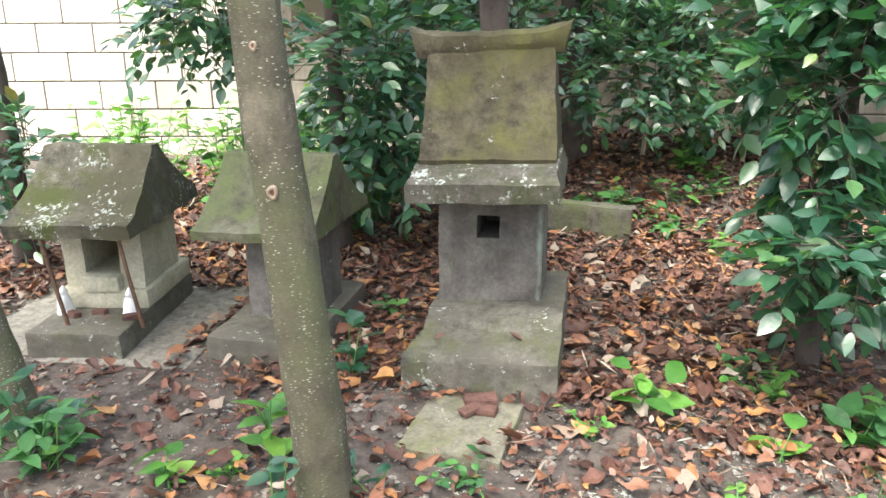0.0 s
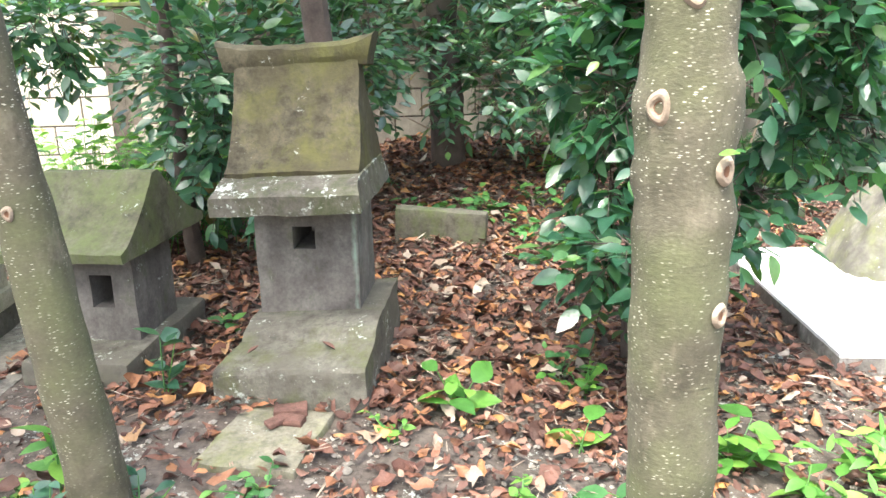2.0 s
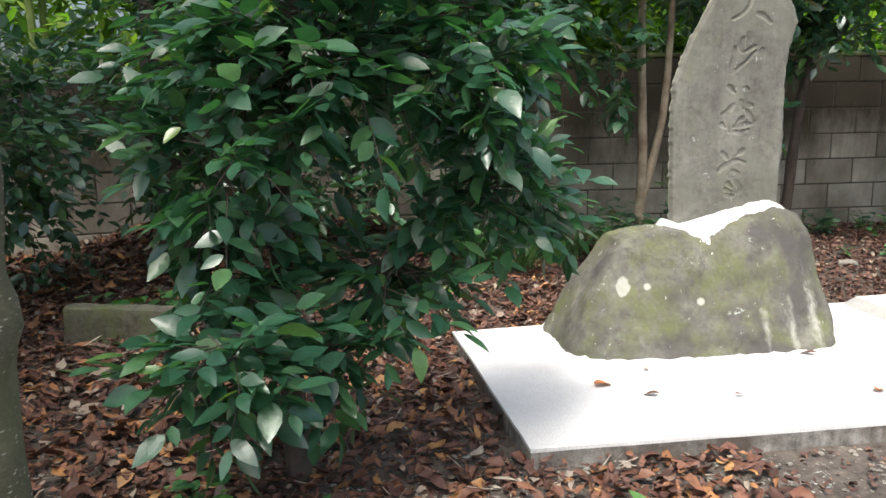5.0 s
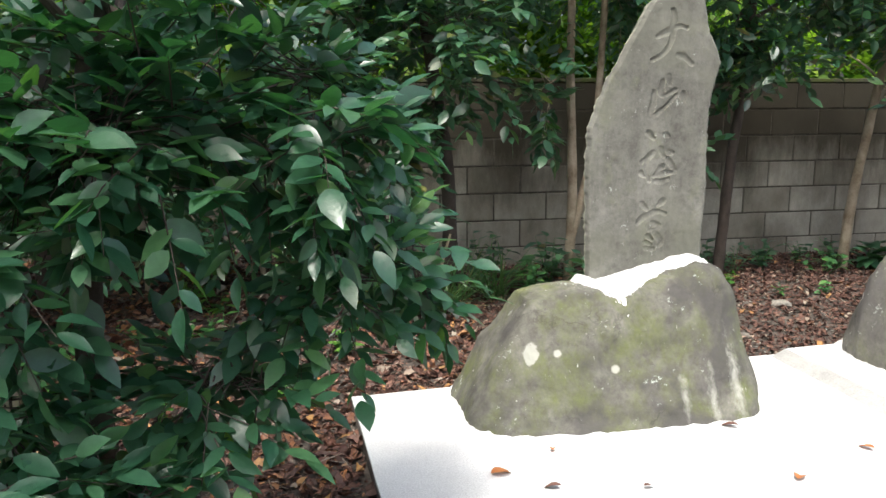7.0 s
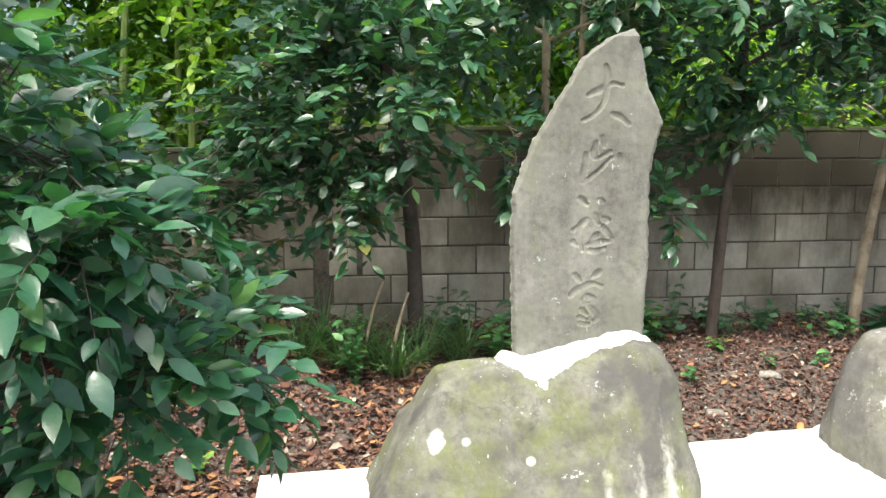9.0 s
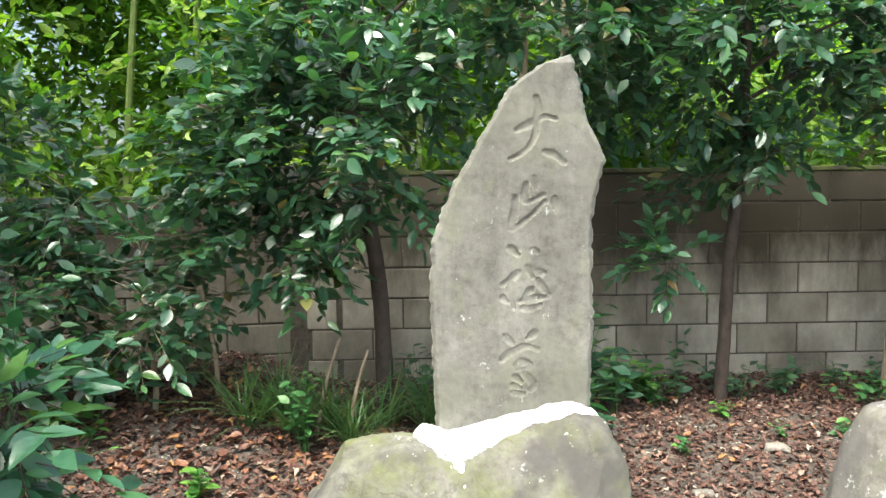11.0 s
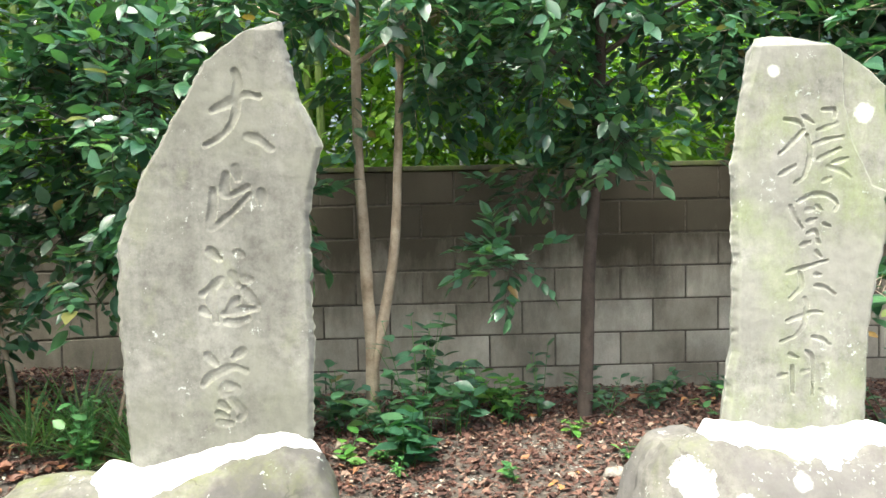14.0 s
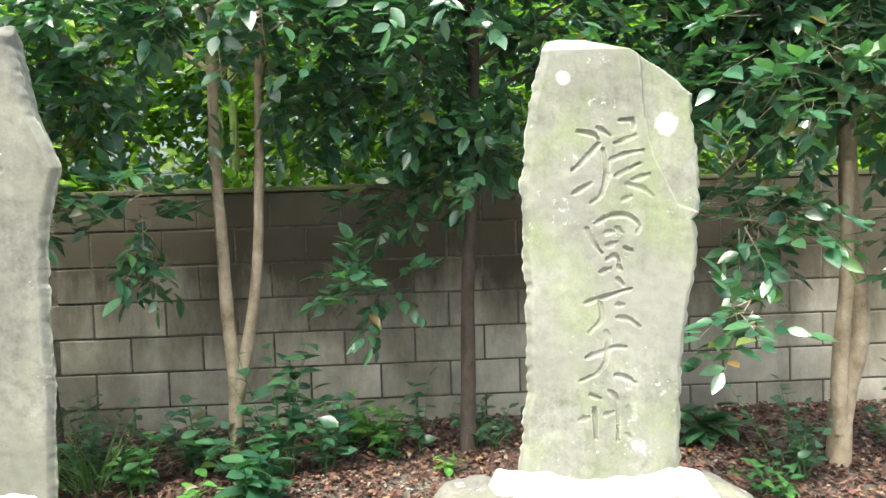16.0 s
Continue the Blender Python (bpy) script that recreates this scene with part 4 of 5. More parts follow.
def make_body(name, x0, x1, y0, y1, z0, z1, hole, mat, parent):
    """Shrine body with a deep square window cut into its front; hole: x0, x1, z0, z1."""
    hx0, hx1, hz0, hz1 = hole
    bm = bmesh.new()
    xs, zs = [x0, hx0, hx1, x1], [z0, hz0, hz1, z1]
    f = [[bm.verts.new((x, y0, z)) for x in xs] for z in zs]
    for a in range(3):
        for b in range(3):
            if (a, b) != (1, 1):
                bm.faces.new((f[a][b], f[a][b + 1], f[a + 1][b + 1], f[a + 1][b]))
    deep = y1 - 0.03
    rim = [f[1][1], f[1][2], f[2][2], f[2][1]]
    inn = [bm.verts.new((v.co.x, deep, v.co.z)) for v in rim]
    for k in range(4):
        bm.faces.new((rim[k], rim[(k + 1) % 4], inn[(k + 1) % 4], inn[k]))
    bm.faces.new(inn)
    around = [f[0][0], f[0][1], f[0][2], f[0][3], f[1][3], f[2][3], f[3][3], f[3][2], f[3][1], f[3][0], f[2][0], f[1][0]]
    rear = [bm.verts.new((v.co.x, y1, v.co.z)) for v in around]
    for k in range(12):
        bm.faces.new((around[(k + 1) % 12], around[k], rear[k], rear[(k + 1) % 12]))
    bm.faces.new(rear)
    corner = [e for e in bm.edges if e.calc_face_angle(0) > 1.0]
    bmesh.ops.recalc_face_normals(bm, faces=bm.faces)
    bmesh.ops.bevel(bm, geom=corner, offset=0.005, segments=2, affect="EDGES")
    bmesh.ops.subdivide_edges(bm, edges=[e for e in bm.edges if e.calc_length() > 0.04], cuts=3, use_grid_fill=True)
    v, fc = bm_out(bm)
    part(name, (rough_up(v, 0.0025, 16, x0), fc), mat, parent)


U = [i / 22 for i in range(23)]
C = thing("stone_shrine", (1.25, 3.6, 0.08), "tall mossy stone shrine with flared ridge and square window", "shrine", "stone shrines")
part("plinth", sweep(dense([(3.283, 0.04), (3.28, 0.206), (3.288, 0.217), (3.43, 0.243), (3.448, 0.264), (3.50, 0.276), (3.82, 0.28), (3.84, 0.04)], 0.014), U,
     lambda u, y, z: (1.055 + 0.028 * smooth01((y - 3.3) / 0.15) + (0.405 - 0.028 * smooth01((y - 3.3) / 0.15)) * u, y, z + (u - 0.5) * 0.025), 0.004, 12, 3), STONE_BASE, C)
make_body("body", 1.098, 1.393, 3.565, 3.79, 0.262, 0.63, (1.207, 1.272, 0.460, 0.527), STONE_DARK, C)
part("eave_slab", sweep(dense([(3.392, 0.592), (3.388, 0.642), (3.44, 0.668), (3.475, 0.68), (3.80, 0.68), (3.83, 0.60)], 0.016), U,
     lambda u, y, z: (1.042 + 0.012 * smooth01((z - 0.63) / 0.04) + (0.4 - 0.024 * smooth01((z - 0.63) / 0.04)) * u, y, z + 0.014 * u), 0.004, 16, 4), STONE_EAVE, C)
part("roof", sweep(roof_profile(3.478, 3.64, 3.86, 0.672, 0.97, 0.018, 0.62), U, lambda u, y, z: (1.06 - 0.006 * smooth01((z - 0.69) / 0.27) + (0.364 - 0.014 * smooth01((z - 0.69) / 0.27)) * u, y, z + 0.014 * u), 0.005, 16, 5), STONE_ROOF, C)
part("ridge", sweep(dense([(3.636, 0.945), (3.626, 0.972), (3.63, 0.998), (3.65, 1.008), (3.71, 1.01), (3.735, 0.985), (3.73, 0.94)], 0.013), U,
     lambda u, y, z: (1.022 + 0.406 * u + (u - 0.5) * 0.8 * max(0.0, z - 0.95), y + 0.004, z + 0.022 * (2 * u - 1) ** 4 * smooth01((z - 0.94) / 0.05) + 0.02 * u), 0.005, 20, 6), STONE_ROOF, C)

A = thing("stone_shrine", (0.0, 3.45, 0.07), "small stone shrine with curved mossy roof and two thin rods", "shrine", "stone shrines")
part("plinth", box(-0.148, 0.148, 3.37, 3.98, 0.05, 0.152, 0.012, 8, 0.006), STONE_BASE, A)
part("upper_plinth", box(-0.146, 0.15, 3.585, 3.96, 0.15, 0.214, 0.008, 6, 0.003), STONE_PALE, A)
make_body("body", -0.128, 0.132, 3.615, 3.90, 0.21, 0.49, (-0.062, 0.055, 0.262, 0.43), STONE_PALE, A)
part("sill", box(-0.058, 0.062, 3.572, 3.617, 0.212, 0.262, 0.006, 2, 0.002), STONE_PALE, A)
part("roof", sweep(roof_profile(3.415, 3.68, 3.99, 0.432, 0.672, 0.045, 0.44), U, span(-0.172, 0.178, 0.016, 0.67, 0.44), 0.007, 14, 9), STONE_ROOF_GREY, A)
for rx in (-0.085, 0.15):
    part("rod", tube([(rx + 0.04, 3.44, 0.148), (rx + 0.018, 3.435, 0.3), (rx, 3.43, 0.445)], [0.0068, 0.0062, 0.006], 10, 0.1), RUST, A, "thin rusty brown rod")
A.rotation_euler = (0, 0, radians(9))

B = thing("stone_shrine", (0.565, 3.65, 0.07), "small plain stone shrine with mossy gabled roof", "shrine", "stone shrines")
part("plinth", box(0.42, 0.745, 3.42, 3.98, 0.03, 0.157, 0.012, 7, 0.006), STONE_BASE, B)
make_body("body", 0.486, 0.70, 3.595, 3.85, 0.153, 0.46, (0.563, 0.632, 0.26, 0.363), STONE_DARK, B)
part("roof", sweep(roof_profile(3.47, 3.71, 4.03, 0.438, 0.655, 0.028, 0.43), U, span(0.385, 0.742, 0.004, 0.65, 0.44), 0.004, 14, 12), STONE_ROOF_GREEN, B)

pad = thing("concrete_pad", (0.0, 3.65, 0.06), "cracked rough concrete pad under the small shrine", "pad", kind="structure")
part("pad_slab", box(-0.5, 0.35, 3.335, 4.05, 0.0, 0.073, 0.01, 9, 0.006, turn=4), PAD, pad)
step_stone = thing("stepping_stone", (1.27, 3.15, 0.1), "flat mossy stepping stone with broken brick on it", "stone")
part("flat_stone", box(1.12, 1.365, 2.99, 3.272, 0.04, 0.122, 0.012, 7, 0.006, turn=-6), STEP, step_stone)
for bx, by, bz, s, t in ((1.27, 3.235, 0.124, 0.042, 15), (1.25, 3.17, 0.13, 0.026, 50), (1.285, 3.19, 0.123, 0.034, -8)):
    br = thing("brick_fragment", (bx, by, bz), "broken red-brown clay fragment lying on the stone", "brick", "brick fragments")
    part("fragment", box(bx - s, bx + s, by - s * 0.6, by + s * 0.6, bz - 0.004, bz + s * 0.42, 0.006, 2, 0.005, 30, t), BRICK, br)
slab = thing("stone_slab", (1.5, 4.88, 0.1), "weathered grey stone slab lying on edge among leaves", "slab")
slab.rotation_euler = (0, radians(3.3), 0)
part("slab_body", box(1.28, 1.70, 4.86, 4.95, 0.03, 0.262, 0.012, 6, 0.006, turn=-3), SLAB, slab)


def make_figurine(x, y, z, h, label):
    """A small white seated ornament: a plain lathed shape."""
    rows = [(0.0, 0.30), (0.12, 0.33), (0.2, 0.28), (0.45, 0.27), (0.62, 0.2), (0.7, 0.15), (0.8, 0.17), (0.9, 0.12), (1.0, 0.03)]
    verts, faces = [], []
    for t, r in rows:
        for k in range(14):
            a = 2 * math.pi * k / 14
            verts.append((x + r * h * math.cos(a) * 0.8, y + r * h * math.sin(a), z + t * h))
    for i in range(len(rows) - 1):
        for k in range(14):
            p, q = i * 14 + k, i * 14 + (k + 1) % 14
            faces.append([p, q, q + 14, p + 14])
    faces.append(list(range(14))[::-1])
    faces.append([(len(rows) - 1) * 14 + k for k in range(14)])
    ob = part("figurine", (rough_up(verts, 0.004, 50, x), faces), PORCELAIN)
    tagged(ob, label, "figurine", "white figurines")


make_figurine(-0.115, 3.52, 0.15, 0.095, "small white porcelain figurine before the shrine")
make_figurine(0.105, 3.54, 0.15, 0.095, "small white porcelain figurine before the shrine")
for rx, ry in ((-0.07, 3.5), (0.12, 3.51), (0.0, 3.53)):
    q = thing("brick_fragment", (rx, ry, 0.152), "red-brown clay fragment lying on the plinth", "brick", "brick fragments")
    part("fragment", box(rx - 0.022, rx + 0.022, ry - 0.012, ry + 0.012, 0.149, 0.17, 0.004, 2, 0.004, 30, rx * 300), BRICK, q)


# ---- the two near trees ----
def knot(centre, toward, r, parent):
    """A healed branch scar: a swollen ring round a sunken heart."""
    t = Vector(toward).normalized()
    s = t.cross(Vector((0, 0, 1))).normalized()
    u = s.cross(t)
    verts, faces = [], []
    rings = [(1.35, -0.25), (1.15, 0.05), (0.95, 0.22), (0.72, 0.2), (0.5, -0.02), (0.3, -0.14), (0.02, -0.16)]
    for rr, h in rings:
        for k in range(20):
            a = 2 * math.pi * k / 20
            w = 1 + 0.08 * math.sin(3 * a + r * 100)
            verts.append(Vector(centre) + (s * math.cos(a) * 0.8 + u * math.sin(a) * 1.1) * rr * r * w + t * h * r)
    for i in range(len(rings) - 1):
        for k in range(20):
            p, q = i * 20 + k, i * 20 + (k + 1) % 20
            faces.append([p, q, q + 20, p + 20])
    k = part("knot", ([v[:] for v in verts], faces[:80]), CUT, parent, "pale healed branch scar")
    part("knot_heart", ([v[:] for v in verts], faces[80:]), HEART, k)


def limbs_of(top, count, reach, r, seed):
    rng = random.Random(seed)
    out = []
    for i in range(count):
        a = 2 * math.pi * (i + rng.random() * 0.6) / count
        z = rng.uniform(0.2, 0.8)
        p0 = Vector(top) - Vector((0, 0, rng.uniform(0.0, 0.5)))
        p1 = p0 + Vector((math.cos(a) * reach * 0.5, math.sin(a) * reach * 0.5, z * reach * 0.6))
        p2 = p0 + Vector((math.cos(a) * reach, math.sin(a) * reach, z * reach))
        out.append(tube([p0, p1, p2], [r, r * 0.7, r * 0.35], 8, 0.1, i, 0.08))
    return out


def tree(name, label, trunks, radius, mat, crowns, leaf_mat, leaf, per=9, group="", reach=0.6, twig=0.2, lean_down=0.1, limbs=5, form={}):
    """trunks: lists of points; crowns: (centre, radii, twigs, lumps)."""
    base = trunks[0][0]
    ob = thing(name, base, label, "tree", group)
    for i, pts in enumerate(trunks):
        n = len(pts)
        part("trunk", tube(pts, [radius[i] * (1.12 - 0.4 * k / (n - 1)) for k in range(n)] if isinstance(radius[i], float) else radius[i], 18, 0.12, base[0] * 3 + i, 0.02), mat, ob)
    for i, l in enumerate(limbs_of(trunks[0][-1], limbs, reach, (radius[0] if isinstance(radius[0], float) else radius[0][-1]) * 0.38, int(base[0] * 100))):
        part("limb", l, mat, ob)
    groups, twigs = [], []
    for c, rad, n, lumps in crowns:
        p, w = clumps(n, c, rad, lumps, down=lean_down)
        groups.append(sprays(p, w, per, leaf, twig=twig, **form))
        twigs.append(twig_mesh(p, w, twig))
    if groups:
        leaf_object("twig", join_leaves(twigs), TRUNK_DARK if mat is TRUNK else mat, ob, "stuff")
        leaf_object("crown", join_leaves(groups), leaf_mat, ob)
    return ob


# Crowns at 4.4 m are unseen, set off their trunks to shade the shrines.
near_one = tree("street_tree", "smooth grey-green leaning trunk with pale flecks", [[(1.02, 2.80, 0.0), (1.015, 2.79, 0.2), (0.998, 2.78, 0.475), (0.979, 2.775, 0.694), (0.962, 2.77, 0.895), (0.948, 2.77, 1.08), (0.93, 2.77, 1.5), (0.9, 2.78, 3.4)]],
                [0.053], TRUNK, [((0.25, 1.9, 4.4), (1.1, 1.5, 0.6), 420, 16)], CAMELLIA, 0.1, 8, "near trees", 0.9)
near_two = tree("street_tree", "smooth grey-brown trunk with knots and pale flecks", [[(2.063, 2.57, -0.08), (2.06, 2.56, 0.2), (2.056, 2.555, 0.40), (2.052, 2.555, 0.65), (2.052, 2.555, 0.81), (2.047, 2.555, 0.92), (2.04, 2.555, 1.09), (2.03, 2.56, 1.5), (2.02, 2.57, 3.4)]],
                [[0.075, 0.062, 0.058, 0.062, 0.063, 0.062, 0.055, 0.053, 0.04]], TRUNK, [((0.85, 2.1, 4.4), (0.5, 0.75, 0.5), 120, 8)], CAMELLIA, 0.1, 8, "near trees", 0.9)
near_three = tree("street_tree", "smooth grey-green trunk at the edge with pale flecks", [[(0.16, 2.98, 0.0), (0.15, 2.97, 0.15), (0.10, 2.96, 0.45), (0.03, 2.95, 0.9), (-0.02, 2.95, 1.5), (-0.05, 2.95, 3.4)]],
                  [0.05], TRUNK, [((-0.5, 1.9, 4.4), (1.3, 1.6, 0.6), 320, 14)], CAMELLIA, 0.1, 8, "near trees", 0.9)
knot((0.981, 2.719, 0.765), (0.15, -1, 0), 0.0095, near_one)
knot((0.965, 2.719, 1.007), (0.1, -1, 0), 0.006, near_one)
knot((2.003, 2.509, 0.955), (-0.7, -1, 0), 0.016, near_two)
knot((2.088, 2.501, 0.878), (0.6, -1, 0), 0.013, near_two)
knot((2.097, 2.503, 0.688), (0.75, -1, 0), 0.012, near_two)
knot((2.036, 2.497, 1.088), (-0.1, -1, 0), 0.014, near_two)

# swellings where limbs were lost
bole = next(c for c in near_two.children if c.name.startswith("trunk"))
for v in bole.data.vertices:
    w = v.co + near_two.location
    axis = Vector((2.05, 2.555, w.z))
    out = (w - axis).normalized()
    grow = 0.0
    for bx, bz, amount, tall in ((2.11, 0.985, 0.011, 0.018), (2.11, 0.95, 0.009, 0.034), (2.11, 0.815, 0.009, 0.024), (1.995, 0.862, 0.007, 0.016), (1.99, 0.955, 0.006, 0.02), (1.99, 0.79, 0.005, 0.03), (2.1, 0.45, 0.006, 0.05)):
        side = (1 if bx > 2.05 else -1) * out.x
        grow += amount * max(0.0, side) ** 1.5 * math.exp(-((w.z - bz) / tall) ** 2)
    v.co += out * (grow + 0.003 * noise.noise(w * 26))
part("sprout", leaf_mesh(np.array([[2.075, 2.495, 0.9]]), np.array([[0.6, -0.5, 0.25]]), np.array([[0.0, -0.6, 1.0]]), [0.026], [0.014], [0.2], [0.2]), BRIGHT, near_two, "tiny fresh green leaf")

# ---- dark glossy shrub between the shrines and the platform ----
shrub = tree("evergreen_shrub", "dense dark glossy evergreen shrub with broad leaves", [[(2.23, 3.95, -0.1), (2.22, 3.93, 0.3), (2.215, 3.91, 0.7), (2.26, 3.9, 1.2), (2.33, 3.9, 1.7)]], [0.034], TRUNK_DARK,
             [((2.36, 3.87, 1.14), (0.4, 0.32, 0.3), 165, 20), ((2.71, 3.84, 1.14), (0.18, 0.2, 0.22), 50, 9), ((2.09, 3.7, 0.86), (0.1, 0.14, 0.2), 36, 7), ((2.08, 3.68, 0.64), (0.09, 0.1, 0.1), 18, 4), ((2.22, 3.72, 1.08), (0.2, 0.1, 0.2), 50, 7), ((2.3, 3.66, 0.42), (0.12, 0.08, 0.08), 24, 4),
              ((2.12, 3.5, 0.46), (0.1, 0.1, 0.12), 38, 6), ((2.5, 3.8, 0.56), (0.15, 0.13, 0.12), 46, 6), ((2.36, 3.95, 1.56), (0.42, 0.36, 0.26), 48, 10), ((2.74, 3.95, 0.78), (0.13, 0.12, 0.14), 46, 6), ((2.93, 4.2, 0.8), (0.12, 0.11, 0.11), 32, 4)],
             SHRUB_LEAF, 0.078, 8, "", 0.5, 0.15, 0.2, form=dict(slim=(0.42, 0.55), fold=(0.05, 0.4), droop=(-0.05, 0.3), hang=0.03))

# ---- trees along the wall ----
TALL = (
    ("camellia tree with two pale slender stems", [[(4.36, 6.85, 0.0), (4.37, 6.84, 0.4), (4.36, 6.8, 0.7), (4.345, 6.8, 1.1), (4.33, 6.8, 1.5), (4.33, 6.8, 2.3)], [(4.37, 6.84, 0.35), (4.44, 6.82, 0.65), (4.5, 6.8, 1.0), (4.53, 6.8, 1.5), (4.56, 6.8, 2.3)]],
     [0.032, 0.027], TRUNK_PALE, [((4.5, 6.7, 2.1), (0.75, 0.55, 0.5), 210, 18), ((4.1, 6.55, 1.3), (0.16, 0.2, 0.2), 16, 4)]),
    ("camellia tree with one dark slender trunk", [[(5.467, 6.91, 0.02), (5.48, 6.89, 0.4), (5.49, 6.85, 0.9), (5.52, 6.8, 1.4), (5.55, 6.8, 2.2)]],
     [0.036], TRUNK_DARK, [((5.5, 6.6, 2.15), (0.9, 0.65, 0.55), 260, 20), ((5.75, 6.65, 1.5), (0.45, 0.3, 0.16), 34, 7), ((5.1, 6.65, 0.95), (0.22, 0.15, 0.14), 14, 4), ((5.3, 6.6, 1.35), (0.25, 0.2, 0.1), 14, 3)]),
    ("broad camellia tree with tan forked trunk", [[(7.1, 6.5, -0.05), (7.12, 6.5, 0.3), (7.2, 6.5, 0.65), (7.2, 6.55, 1.1), (7.2, 6.6, 2.0)], [(7.1, 6.48, 0.2), (7.09, 6.46, 0.5), (7.12, 6.45, 0.9), (7.1, 6.4, 1.4)]],
     [0.05, 0.034], TRUNK_PALE, [((6.95, 6.3, 1.85), (0.8, 0.6, 0.65), 380, 24), ((6.55, 6.2, 1.25), (0.25, 0.25, 0.25), 30, 6), ((6.42, 5.9, 0.78), (0.06, 0.08, 0.16), 7, 3), ((7.6, 6.2, 1.4), (0.4, 0.3, 0.4), 70, 7)]),
    ("slender tan-stemmed camellia by the wall", [[(6.47, 6.96, -0.02), (6.5, 6.95, 0.5), (6.56, 6.93, 1.0), (6.65, 6.9, 1.7)]],
     [0.035], TRUNK_PALE, [((6.4, 6.7, 2.1), (0.7, 0.6, 0.5), 160, 14)]),
    ("bushy camellia tree hanging over the wall", [[(3.55, 6.75, 0.0), (3.55, 6.73, 0.4), (3.52, 6.7, 0.9), (3.4, 6.6, 1.6), (3.35, 6.5, 2.2)]],
     [0.045], TRUNK_DARK, [((3.3, 6.4, 1.5), (0.62, 0.5, 0.5), 230, 20), ((3.1, 6.4, 0.98), (0.4, 0.3, 0.2), 26, 7), ((3.6, 6.5, 2.2), (0.9, 0.55, 0.45), 170, 14)]),
)
for words, stems, radii, wood, crowns in TALL:
    tree("camellia_tree", words, stems, radii, wood, [(c, r, int(n * 1.3), k) for c, r, n, k in crowns], CAMELLIA, 0.094, 9, "camellia trees")
for bx, by, hz in ((2.4, 6.4, 0.75), (1.8, 6.35, 0.8), (2.1, 6.55, 1.3), (1.45, 6.4, 1.3), (2.65, 6.6, 0.9)):
    tree("camellia_bush", "young camellia bush with thin stems beside the wall", [[(bx, by, 0.03), (bx + 0.03, by, 0.35), (bx - 0.04, by, 0.8)]], [0.015], TRUNK_PALE,
         [((bx, by, hz), (0.4, 0.28, 0.46), 64, 9)], CAMELLIA, 0.09, 9, "camellia bushes", 0.3)

# ---- trees behind the shrines ----
# Crown clumps above 2.2 m are unseen, added to shade ground and wall.
tree("camellia_tree", "camellia tree with reddish brown trunk behind the shrines", [[(0.5, 4.5, 0.08), (0.5, 4.45, 0.4), (0.52, 4.4, 0.9), (0.5, 4.35, 1.8)]], [0.035], TRUNK_DARK,
     [((0.65, 4.5, 0.85), (0.36, 0.3, 0.38), 170, 14), ((-0.25, 4.8, 1.12), (0.42, 0.3, 0.16), 90, 9), ((0.5, 4.6, 2.3), (1.0, 0.8, 0.4), 260, 14), ((0.3, 5.2, 0.95), (0.36, 0.3, 0.3), 60, 8)], CAMELLIA, 0.075, 9, "camellia trees")
tree("camellia_tree", "camellia tree with dark trunk behind the tall shrine", [[(1.2, 4.35, 0.08), (1.19, 4.3, 0.5), (1.18, 4.1, 1.0), (1.12, 4.05, 1.8), (0.8, 4.02, 3.3)]], [0.05], TRUNK_DARK,
     [((0.85, 5.2, 1.05), (0.5, 0.35, 0.32), 110, 12), ((1.85, 5.85, 0.8), (0.3, 0.25, 0.3), 46, 8), ((0.95, 6.2, 0.9), (0.6, 0.4, 0.5), 130, 12), ((0.45, 4.0, 3.6), (0.7, 0.8, 0.4), 220, 14)], CAMELLIA, 0.075, 9, "camellia trees")
tree("camellia_tree", "thick dark-trunked tree beyond the tall shrine", [[(1.42, 6.3, 0.05), (1.4, 6.3, 0.6), (1.38, 6.28, 1.05), (1.4, 6.3, 2.0), (1.3, 6.1, 3.1)]], [0.105], TRUNK_DARK,
     [((1.55, 5.8, 0.8), (0.4, 0.35, 0.35), 44, 12), ((1.7, 6.4, 1.6), (0.6, 0.4, 0.35), 50, 9), ((0.7, 5.9, 0.7), (0.5, 0.3, 0.5), 110, 12), ((1.3, 5.5, 2.35), (1.0, 0.9, 0.35), 150, 12), ((2.0, 6.15, 3.2), (1.2, 0.4, 0.5), 220, 14), ((0.6, 5.7, 3.3), (1.0, 0.5, 0.45), 260, 14)], CAMELLIA, 0.08, 9, "camellia trees")
tree("camellia_bush", "dark-trunked bush at the edge beside the small shrine", [[(-0.82, 4.2, 0.08), (-0.82, 4.2, 0.6), (-0.84, 4.2, 1.2), (-0.85, 4.2, 2.0)]], [0.045], TRUNK_DARK,
     [((-0.7, 4.1, 0.5), (0.1, 0.15, 0.24), 30, 6)], CAMELLIA, 0.07, 8, "camellia bushes", 0.3, limbs=2)


